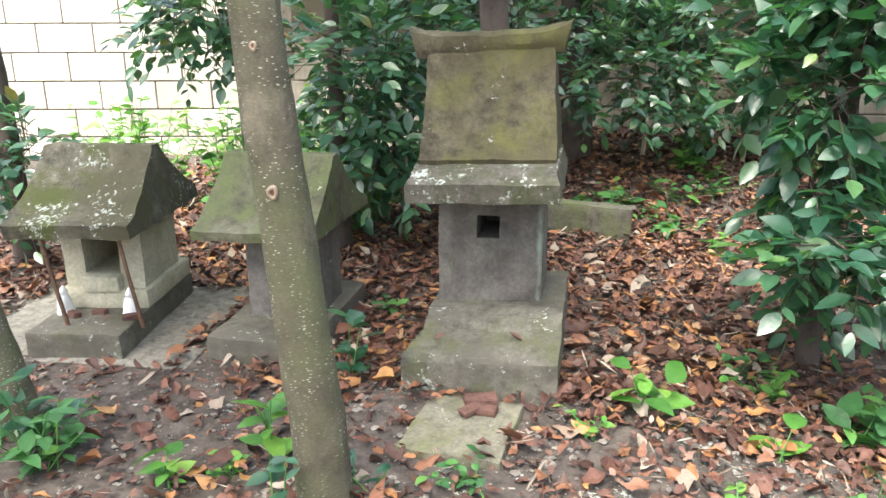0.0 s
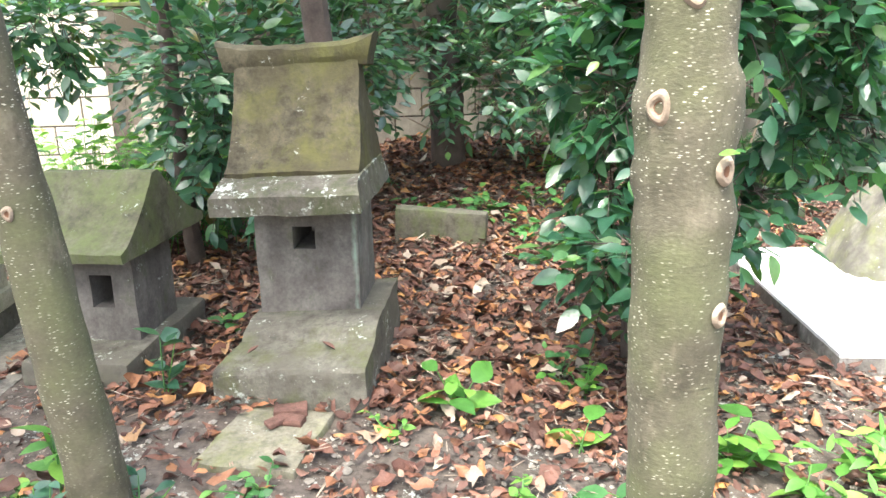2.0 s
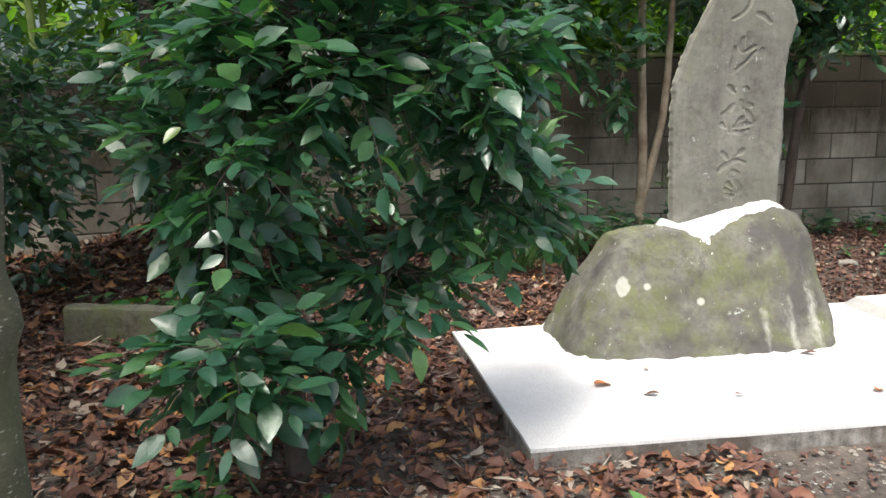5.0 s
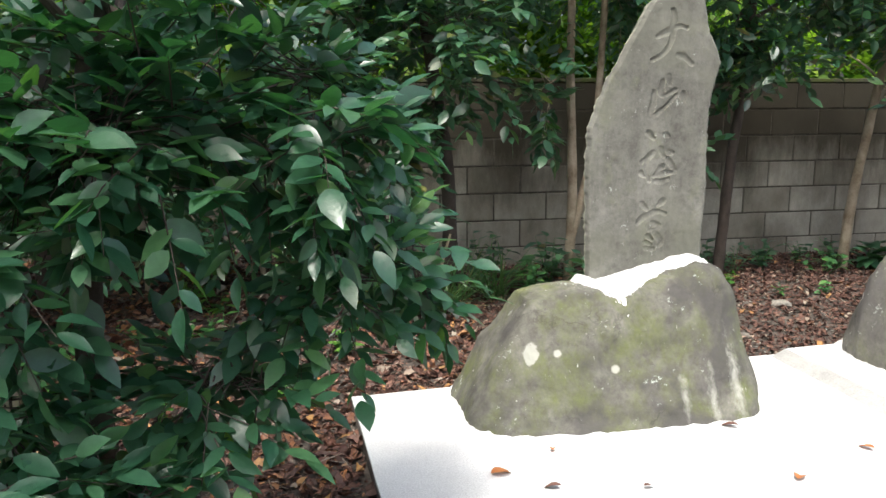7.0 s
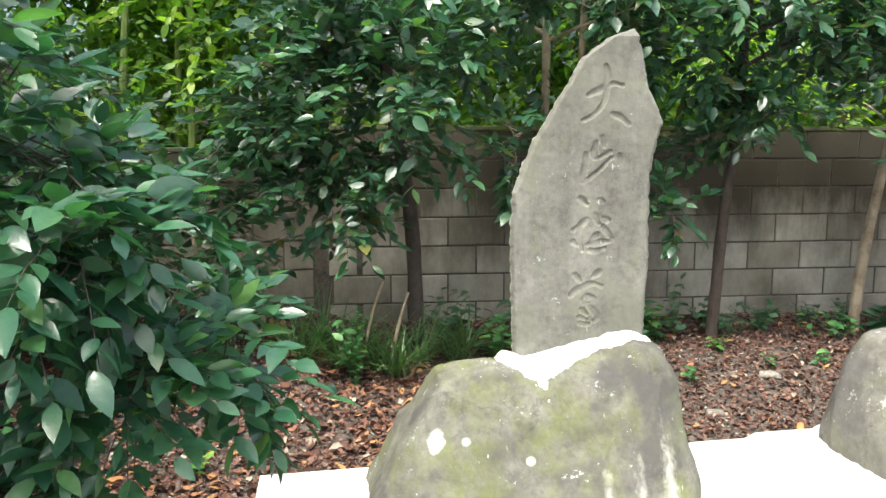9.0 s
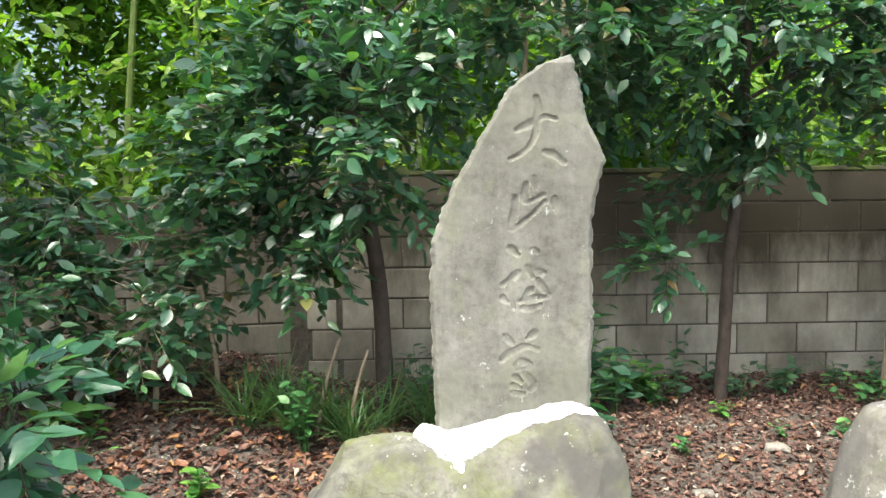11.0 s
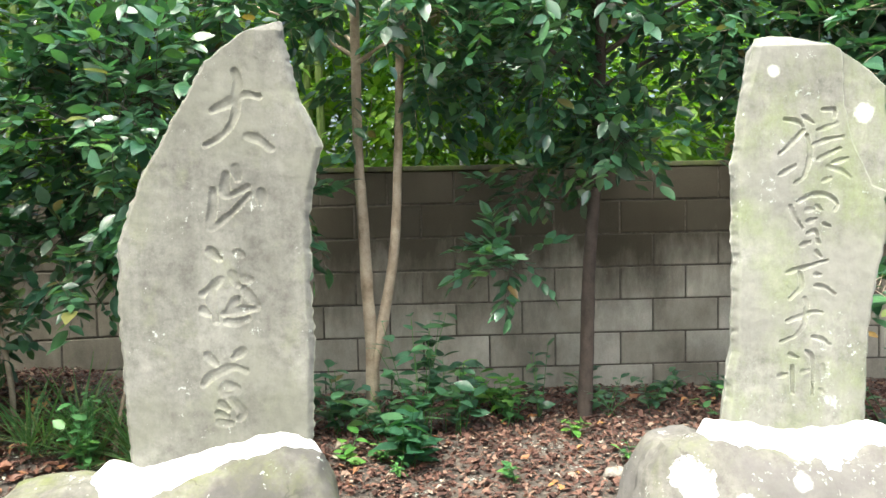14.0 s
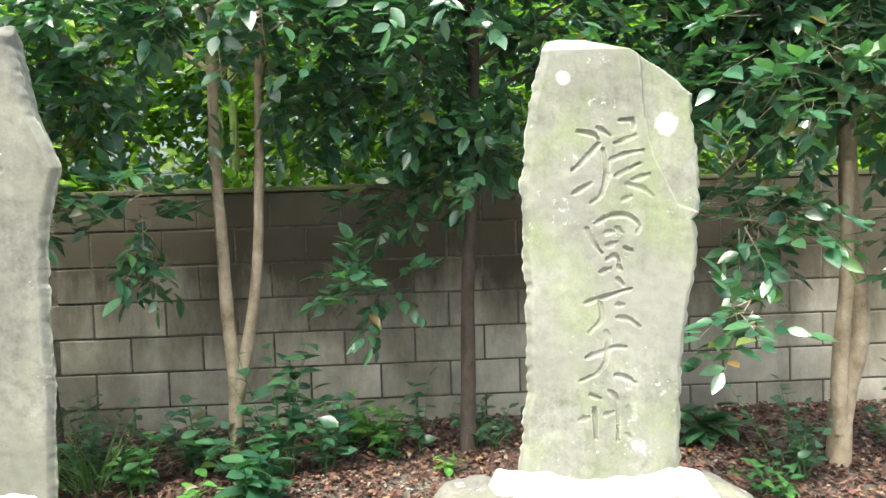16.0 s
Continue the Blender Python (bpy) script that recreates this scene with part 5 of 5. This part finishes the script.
# ---- beyond the wall ----
def make_bamboo():
    for i in range(22):
        x, y = RNG.uniform(-4.0, 3.8), RNG.uniform(9.0, 11.5)
        ob = thing("bamboo", (x, y, 0.05), "green bamboo culm with feathery leaves beyond the wall", "bamboo", "bamboo culms")
        lean = RNG.uniform(-0.4, 0.4)
        part("culm", tube([(x, y, 0.0), (x + lean * 0.3, y, 2.0), (x + lean, y, 5.0)], [0.04, 0.036, 0.02], 8, 0.03, i, 0.3), BAMBOO, ob)
        n = 90
        p = np.stack([x + RNG.normal(0, 0.6, n), y + RNG.normal(0, 0.5, n), RNG.uniform(1.0, 4.8, n)], 1)
        w = RNG.normal(0, 1, (n, 3))
        w[:, 2] -= 0.6
        leaf_object("crown", sprays(p, w, 8, 0.13, 0.5, 0.35), FAR, ob)


make_bamboo()
far = []
for i in range(70):
    p, w = clumps(110, (RNG.uniform(-8, 15), RNG.uniform(10.5, 15), RNG.uniform(0.4, 4.2)), (1.3, 0.9, 1.0), 9)
    far.append(sprays(p, w, 8, 0.16, 0.8, 0.4))
for i in range(26):
    p, w = clumps(120, (RNG.uniform(-3.5, 4.0), RNG.uniform(10.0, 12.0), RNG.uniform(2.2, 5.4)), (1.2, 0.8, 0.9), 9)
    far.append(sprays(p, w, 8, 0.14, 0.8, 0.4))
for i in range(34):
    p, w = clumps(110, (RNG.uniform(3.5, 13.0), RNG.uniform(10.0, 12.0), RNG.uniform(1.4, 4.6)), (1.2, 0.8, 0.9), 9)
    far.append(sprays(p, w, 8, 0.14, 0.8, 0.4))
leaf_object("far_thicket", join_leaves(far), FAR, None, "stuff", "sunlit yellow-green thicket beyond the wall", "thicket")
near_hedge = []
for i in range(16):
    p, w = clumps(90, (RNG.uniform(3.2, 9.5), RNG.uniform(7.9, 8.7), RNG.uniform(2.2, 3.4)), (0.8, 0.5, 0.5), 8)
    near_hedge.append(sprays(p, w, 8, 0.08, 0.8, 0.25))
leaf_object("hanging_hedge", join_leaves(near_hedge), CAMELLIA, None, "stuff", "dark evergreen leaves hanging above the wall", "hedge")


# ---- low plants ----
def plant(name, x, y, label, stems, leaf, height, spread, mat, per=5, group="", category="plant", up=0.6, slim=1.0):
    z = ground_z(x, y)
    ob = thing(name, (x, y, z), label, category, group)
    tops = np.stack([x + RNG.normal(0, spread, stems), y + RNG.normal(0, spread, stems), z + height * RNG.uniform(0.45, 1.0, stems)], 1)
    foot = np.stack([np.full(stems, x), np.full(stems, y), np.full(stems, z - 0.01)], 1) + RNG.normal(0, spread * 0.25, (stems, 3)) * np.array([1, 1, 0])
    part("stalk", join([tube([tuple(a), tuple((a + b) / 2 + np.array([0, 0, 0.01])), tuple(b)], [0.0025, 0.002, 0.0012], 5) for a, b in zip(foot, tops)]), WEED, ob)["kind"] = "stuff"
    bs, ds = [], []
    for i in range(per):
        s = 0.35 + 0.65 * i / max(per - 1, 1)
        a = RNG.uniform(0, 2 * math.pi, stems) if per < 4 else np.arange(stems) * 0.7 + i * 2.4
        bs.append(foot + (tops - foot) * s)
        ds.append(np.stack([np.cos(a), np.sin(a), RNG.uniform(-0.1, up, stems)], 1))
    b, d = np.concatenate(bs), np.concatenate(ds)
    m = len(b)
    ln = leaf * RNG.uniform(0.6, 1.2, m)
    leaf_object("foliage", leaf_mesh(b, d, np.array([[0, 0, 1.0]]) + RNG.normal(0, 0.3, (m, 3)), ln, ln * RNG.uniform(0.45, 0.65, m) * slim, RNG.uniform(0.05, 0.3, m), RNG.uniform(0.0, 0.4, m)), mat, ob)
    return ob


def tuft(x, y, blades, length, label, mat=GRASS, width=0.006):
    z = ground_z(x, y)
    ob = thing("grass_tuft", (x, y, z), label, "grass", "grass tufts")
    a = RNG.uniform(0, 2 * math.pi, blades)
    b = np.stack([x + RNG.normal(0, 0.03, blades), y + RNG.normal(0, 0.03, blades), np.full(blades, z - 0.01)], 1)
    d = np.stack([np.cos(a) * 0.45, np.sin(a) * 0.45, np.ones(blades)], 1) + RNG.normal(0, 0.15, (blades, 3))
    ln = length * RNG.uniform(0.5, 1.1, blades)
    leaf_object("foliage", leaf_mesh(b, d, np.stack([-np.cos(a), -np.sin(a), np.full(blades, 0.5)], 1), ln, np.full(blades, width), 0.2, RNG.uniform(0.1, 0.9, blades)), mat, ob)


plant("leafy_plant", 2.93, 3.24, "lush bright green low plant with pointed leaves", 100, 0.072, 0.145, 0.13, BRIGHT, 8, slim=0.62, up=0.9)
WEEDS = (
    (0.84, 2.92, "glossy broad-leaved seedling before the leaning tree", 2, 0.085, 0.22, 0.02, BRIGHT, 6),
    (0.64, 2.83, "glossy bright seedling in bare soil", 2, 0.07, 0.13, 0.02, BRIGHT, 5),
    (0.33, 2.83, "low leafy green plant in bare soil", 9, 0.06, 0.17, 0.05, WEED, 6),
    (0.26, 2.88, "low leafy green plant in bare soil", 5, 0.06, 0.22, 0.04, SHRUB_LEAF, 6),
    (0.76, 2.9, "tiny fresh clover-like weed in soil", 6, 0.025, 0.05, 0.025, BRIGHT, 4),
    (0.96, 2.68, "leafy glossy plant at the foot of the leaning tree", 2, 0.055, 0.26, 0.03, SHRUB_LEAF, 6),
    (1.08, 2.84, "low broad-leaved weed at the foot of the leaning tree", 4, 0.055, 0.08, 0.04, SHRUB_LEAF, 3),
    (0.9, 3.33, "tall broad-leaved seedling between the shrines", 3, 0.075, 0.2, 0.025, SHRUB_LEAF, 5),
    (0.88, 3.84, "small green seedling between the shrines", 2, 0.06, 0.1, 0.02, WEED, 4),
    (1.67, 3.34, "small broad-leaved seedling among dead leaves", 3, 0.085, 0.17, 0.04, BRIGHT, 4),
    (2.0, 3.27, "large-leaved bright weed among dead leaves", 2, 0.1, 0.1, 0.02, BRIGHT, 2),
    (2.03, 3.6, "small bright weed among dead leaves", 7, 0.045, 0.11, 0.035, BRIGHT, 5),
    (2.24, 3.45, "broad-leaved weed beside the knotted tree", 6, 0.085, 0.12, 0.04, WEED, 4),
    (2.14, 3.1, "broad-leaved weed beside the knotted tree", 4, 0.075, 0.1, 0.05, WEED, 4),
    (2.32, 3.56, "broad-leaved weed in bare soil", 6, 0.075, 0.13, 0.05, WEED, 4),
    (2.42, 3.36, "broad-leaved bright weed in bare soil", 6, 0.09, 0.13, 0.06, BRIGHT, 4),
    (2.55, 3.22, "broad-leaved bright weed in bare soil", 5, 0.08, 0.1, 0.06, BRIGHT, 4),
    (1.98, 3.74, "small green weed among dead leaves", 5, 0.05, 0.09, 0.04, WEED, 4),
    (1.55, 3.15, "tiny green weed in soil", 4, 0.03, 0.06, 0.03, BRIGHT, 5),
    (1.85, 3.0, "tiny green weed in soil", 4, 0.03, 0.05, 0.03, BRIGHT, 5),
    (1.3, 2.92, "tiny green weed in soil", 5, 0.03, 0.05, 0.04, WEED, 5),
    (6.65, 6.87, "broad-leaved dark rosette plant at the wall foot", 8, 0.16, 0.22, 0.05, CAMELLIA, 4),
    (6.84, 6.36, "leafy bush seedling beside the tan trunk", 12, 0.07, 0.42, 0.13, CAMELLIA, 7),
    (6.65, 6.2, "leafy bush seedling beside the tan trunk", 8, 0.06, 0.2, 0.1, WEED, 6),
    (7.4, 6.3, "leafy bush seedling beside the tan trunk", 14, 0.07, 0.5, 0.14, CAMELLIA, 7),
    (4.2, 6.75, "glossy seedling beside the pale stems", 12, 0.095, 0.36, 0.09, CAMELLIA, 6),
    (4.45, 6.6, "glossy seedling beside the pale stems", 12, 0.095, 0.26, 0.1, CAMELLIA, 6),
    (4.62, 6.65, "tall glossy seedling beside the pale stems", 13, 0.1, 0.62, 0.1, CAMELLIA, 7),
    (4.8, 6.7, "glossy seedling beside the pale stems", 10, 0.095, 0.4, 0.1, CAMELLIA, 6),
    (4.56, 6.3, "pale broad-leaved seedling in dead leaves", 8, 0.12, 0.26, 0.05, SHRUB_LEAF, 7),
    (4.28, 6.35, "fresh bright seedling in dead leaves", 3, 0.08, 0.12, 0.04, BRIGHT, 4),
    (4.0, 6.5, "glossy seedling behind the monument", 8, 0.08, 0.26, 0.09, WEED, 6),
    (5.05, 7.0, "fresh bright green plant at the wall foot", 12, 0.095, 0.26, 0.1, BRIGHT, 6),
    (5.25, 6.95, "glossy seedling at the wall foot", 5, 0.08, 0.38, 0.05, CAMELLIA, 6),
    (5.35, 6.6, "small bright weed in dead leaves", 4, 0.06, 0.12, 0.04, BRIGHT, 5),
    (3.75, 6.75, "dark leafy plant by the wall", 14, 0.08, 0.42, 0.12, CAMELLIA, 7),
    (3.2, 6.2, "fresh leafy plant among long grass", 10, 0.06, 0.45, 0.06, WEED, 8),
    (2.05, 6.2, "bright yellow-green seedling in dead leaves", 6, 0.08, 0.2, 0.07, BRIGHT, 5),
    (2.2, 6.1, "bright yellow-green seedling in dead leaves", 4, 0.06, 0.13, 0.05, BRIGHT, 5),
    (2.84, 5.72, "fresh green seedling in dead leaves", 4, 0.08, 0.14, 0.04, BRIGHT, 5),
    (2.14, 6.48, "bright yellow-green seedling in dead leaves", 5, 0.085, 0.24, 0.05, BRIGHT, 6),
)
for wx, wy, words, stems, leaf, high, wide, mat, per in WEEDS:
    plant("leafy_weed", wx, wy, words, stems, leaf, high, wide, mat, per, "leafy weeds")
tuft(1.6, 2.75, 60, 0.1, "low fresh grass tuft in soil", BRIGHT, 0.004)
tuft(1.35, 2.78, 30, 0.07, "low fresh grass tuft in soil", BRIGHT, 0.004)
for x, y in ((0.0, 4.6), (0.2, 4.9), (-0.3, 5.2), (-0.1, 5.5), (0.45, 5.0), (-0.7, 5.0), (-1.1, 5.4), (0.1, 5.9), (0.3, 4.55), (0.45, 4.75)):
    plant("leafy_weed", x, y, "sunlit bright green weeds behind the small shrines", 30, 0.07, 0.6, 0.17, BRIGHT, 6, "sunlit weeds")
for x, y in ((1.75, 5.5), (1.95, 5.75), (1.9, 5.2), (1.6, 5.3), (2.2, 5.9), (1.3, 5.25), (1.55, 5.05)):
    plant("leafy_weed", x, y, "low green weed among dead leaves", 7, 0.075, 0.13, 0.1, WEED, 4, "leafy weeds")
for x, y in ((2.55, 5.35), (2.1, 5.1)):
    plant("leafy_weed", x, y, "small fresh seedling in dead leaves behind the monuments", 4, 0.055, 0.14, 0.04, BRIGHT, 5, "leafy weeds")
for i in range(12):
    x, y = RNG.uniform(4.9, 7.6), RNG.uniform(6.7, 7.3)
    plant("leafy_weed", x, y, "low glossy seedling at the foot of the wall", 6, 0.07, 0.18, 0.08, CAMELLIA if i % 3 else WEED, 5, "wall-foot seedlings")
for i in range(8):
    x, y = RNG.uniform(4.3, 6.6), RNG.uniform(5.9, 6.5)
    plant("leafy_weed", x, y, "small weed in dead leaves behind the monuments", 3, 0.05, 0.1, 0.03, WEED, 5, "wall-foot seedlings")
for x, y in ((3.3, 6.45), (3.12, 6.4), (3.55, 6.5), (3.8, 6.55), (3.0, 6.55), (3.42, 6.3), (2.9, 6.35)):
    tuft(x, y, 60, 0.46, "long narrow-bladed dark grass tuft by the wall", GRASS, 0.009)

TWIGS = leafy("dead_twig", [(0.0, (0.14, 0.1, 0.075)), (0.6, (0.3, 0.25, 0.2)), (1.0, (0.46, 0.41, 0.34))], 0.8, 0.0, 0.25)


# ---- ground litter ----
def litter(n, x0, x1, y0, y1, size, lift, mat, name, label, thin=None, wide=(0.3, 0.66), crumple=0.045):
    x, y = RNG.uniform(x0, x1, n), RNG.uniform(y0, y1, n)
    keep = np.ones(n, dtype=bool)
    for i in range(n):
        if thin and RNG.random() > thin(x[i], y[i]):
            keep[i] = False
        if 2.86 < x[i] < 7.6 and 3.95 < y[i] < 5.25 + 0.08 * (x[i] - 2.9):
            keep[i] = False
        if (1.06 < x[i] < 1.45 and 3.29 < y[i] < 3.83) or (-0.45 < x[i] < 0.3 and 3.36 < y[i] < 4.0) or (0.43 < x[i] < 0.74 and 3.43 < y[i] < 3.97) or (1.15 < x[i] < 1.34 and 3.02 < y[i] < 3.26):
            keep[i] = False
    x, y = x[keep], y[keep]
    m = len(x)
    z = np.array([ground_z(a, b) for a, b in zip(x, y)]) + RNG.uniform(0.003, lift, m)
    a = RNG.uniform(0, 2 * math.pi, m)
    d = np.stack([np.cos(a), np.sin(a), RNG.normal(0.0, 0.13, m)], 1)
    u = np.stack([RNG.normal(0, 0.32, m), RNG.normal(0, 0.32, m), RNG.choice([1.0, 1.0, -1.0], m)], 1)
    ln = size * np.clip(RNG.lognormal(-0.2, 0.34, m), 0.25, 1.35)
    leaf_object(name, leaf_mesh(np.stack([x, y, z], 1), d, u, ln, ln * RNG.uniform(wide[0], wide[1], m), RNG.uniform(-0.5, 1.3, m), RNG.uniform(-0.4, 0.55, m), crumple), mat, None, "stuff", label, "leaf litter")


def thick_here(x, y):
    n = noise.noise(Vector((x * 2.2, y * 2.2, 8)))
    if y < 2.62 + 0.3 * n or x < -1.1 + 0.5 * n:
        return 0.05
    if y < 3.25:
        return 0.14 + 0.4 * max(0.0, n) + (0.12 if 1.3 < x < 2.2 else 0.0)
    if x < 0.5 and y < 3.5:
        return 0.12
    if x > 2.35 and y < 4.2:
        return 0.55 + 0.35 * n
    if y > 5.3 and x > 2.2 and x <= 4.4:
        return 0.5 + 0.4 * n
    if y > 5.2 and x > 4.4:
        return 0.45 + 0.5 * n
    return 0.9


litter(33000, -1.5, 3.6, 2.3, 7.1, 0.056, 0.042, LITTER, "fallen_leaves", "brown and orange fallen leaves on the soil", thick_here)
litter(2600, 3.2, 8.0, 5.3, 7.5, 0.05, 0.025, LITTER, "fallen_leaves", "brown fallen leaves behind the monuments", thick_here)
litter(24000, -1.5, 8.0, 2.2, 7.5, 0.03, 0.02, CHIPS, "leaf_crumbs", "crumbled dark leaf litter and bark chips", lambda x, y: 0.75 if x > 2.3 and y < 4.2 or y < 3.1 else 1.0)
litter(9000, -0.6, 3.4, 2.5, 5.6, 0.03, 0.05, CHIPS, "leaf_crumbs", "broken leaf fragments lying on the fallen leaves", thick_here)
litter(2600, -0.8, 3.6, 2.4, 5.6, 0.085, 0.05, TWIGS, "dead_twigs", "pale thin dead twigs among the leaves", thick_here, (0.03, 0.06), 0.01)
litter(27000, 2.2, 8.0, 5.2, 7.5, 0.034, 0.025, CHIPS, "bark_chips", "reddish brown bark chips and dead leaves by the wall")


litter(5000, -5.0, 9.8, -1.5, 5.5, 0.055, 0.02, LITTER, "fallen_leaves", "scattered brown leaves on the bare path", lambda x, y: 0.25 + 0.4 * noise.noise(Vector((x, y, 2))))


def pebbles(n, x0, x1, y0, y1, r0, r1):
    vs, fs = [], []
    base = [(1, 0, 0), (-1, 0, 0), (0, 1, 0), (0, -1, 0), (0, 0, 1), (0, 0, -1), (0.62, 0.62, 0.5), (-0.62, 0.62, 0.5), (-0.62, -0.62, 0.5), (0.62, -0.62, 0.5)]
    tri = [(4, 6, 7), (4, 7, 8), (4, 8, 9), (4, 9, 6), (0, 2, 6), (2, 7, 6), (2, 1, 7), (1, 8, 7), (1, 3, 8), (3, 9, 8), (3, 0, 9), (0, 6, 9), (0, 5, 2), (2, 5, 1), (1, 5, 3), (3, 5, 0)]
    for i in range(n):
        x, y = RNG.uniform(x0, x1), RNG.uniform(y0, y1)
        if 2.85 < x < 7.6 and 3.93 < y < 5.7:
            continue
        r = r0 + (r1 - r0) * RNG.random() ** 4
        s = r * RNG.uniform(0.7, 1.3, 3) * np.array([1, 1, 0.6])
        a = RNG.uniform(0, 6.28)
        z = ground_z(x, y) + s[2] * 0.3
        o = len(vs)
        for p in base:
            px, py = p[0] * s[0], p[1] * s[1]
            vs.append((x + px * math.cos(a) - py * math.sin(a), y + px * math.sin(a) + py * math.cos(a), z + p[2] * s[2]))
        fs += [[k + o for k in t] for t in tri]
    ob = part("pebbles", (vs, fs), PEBBLE)
    tagged(ob, "small pale pebbles and grit on the soil", "gravel", kind="stuff")


pebbles(9500, -0.6, 4.8, 2.2, 4.0, 0.0018, 0.013)
for x, y, r in ((5.447, 6.151, 0.055), (4.95, 5.75, 0.04), (1.45, 3.02, 0.02), (0.75, 2.95, 0.02)):
    bm = bmesh.new()
    bmesh.ops.create_icosphere(bm, subdivisions=3, radius=r)
    z = ground_z(x, y)
    for v in bm.verts:
        v.co = Vector((x + v.co.x * 1.2, y + v.co.y * 0.8, z + r * 0.15 + v.co.z * 0.45))
    v, f = bm_out(bm)
    tagged(part("stone", (rough_up(v, r * 0.2, 25, x), f), PEBBLE), "pale rough stone lying in dead leaves", "stone", "loose stones")

# ---- leaves lying on the platform ----
for x, y, a, s, c in ((3.25, 4.42, 0.3, 0.085, ORANGE), (3.5, 4.55, 1.2, 0.04, ORANGE), (4.25, 4.62, 2.5, 0.07, CHIPS), (4.2, 4.2, 0.8, 0.07, ORANGE), (3.7, 4.25, 0.2, 0.04, CHIPS), (3.45, 4.3, 2.8, 0.06, CHIPS), (4.55, 5.15, 0.5, 0.06, ORANGE), (4.6, 4.35, 2.0, 0.06, ORANGE)):
    vf = leaf_mesh(np.array([[x, y, 0.012]]), np.array([[math.cos(a), math.sin(a), 0.05]]), np.array([[0.1, 0.1, 1.0]]), [s], [s * 0.55], [0.4], [0.3])
    leaf_object("fallen_leaf", vf, c, None, "", "dry orange-brown leaf lying on the white platform", "leaf")

for x, y, z, a, t, s in ((1.13, 3.34, 0.238, 0.6, "dry curled leaf lying on the shrine's plinth", 0.035), (1.36, 3.37, 0.242, 2.9, "dark dry leaf lying on the shrine's plinth", 0.04), (0.05, 3.47, 0.156, 1.0, "dry leaf lying on the small shrine's plinth", 0.03)):
    vf = leaf_mesh(np.array([[x, y, z]]), np.array([[math.cos(a), math.sin(a), 0.05]]), np.array([[0.1, 0.1, 1.0]]), [s], [s * 0.5], [0.8], [-0.4])
    leaf_object("fallen_leaf", vf, CHIPS, None, "", t, "leaf")
for x, lean, high in ((3.22, 0.13, 0.5), (3.38, 0.11, 0.44)):
    z = ground_z(x, 6.4)
    cane = thing("dead_stem", (x, 6.4, z), "pale broken dead stem standing in the grass", "stem", "dead stems")
    part("cane", tube([(x, 6.4, z - 0.02), (x + lean * 0.4, 6.39, z + high * 0.5), (x + lean, 6.4, z + high)], [0.012, 0.01, 0.007], 10, 0.2, x, 0.03), TRUNK_PALE, cane)
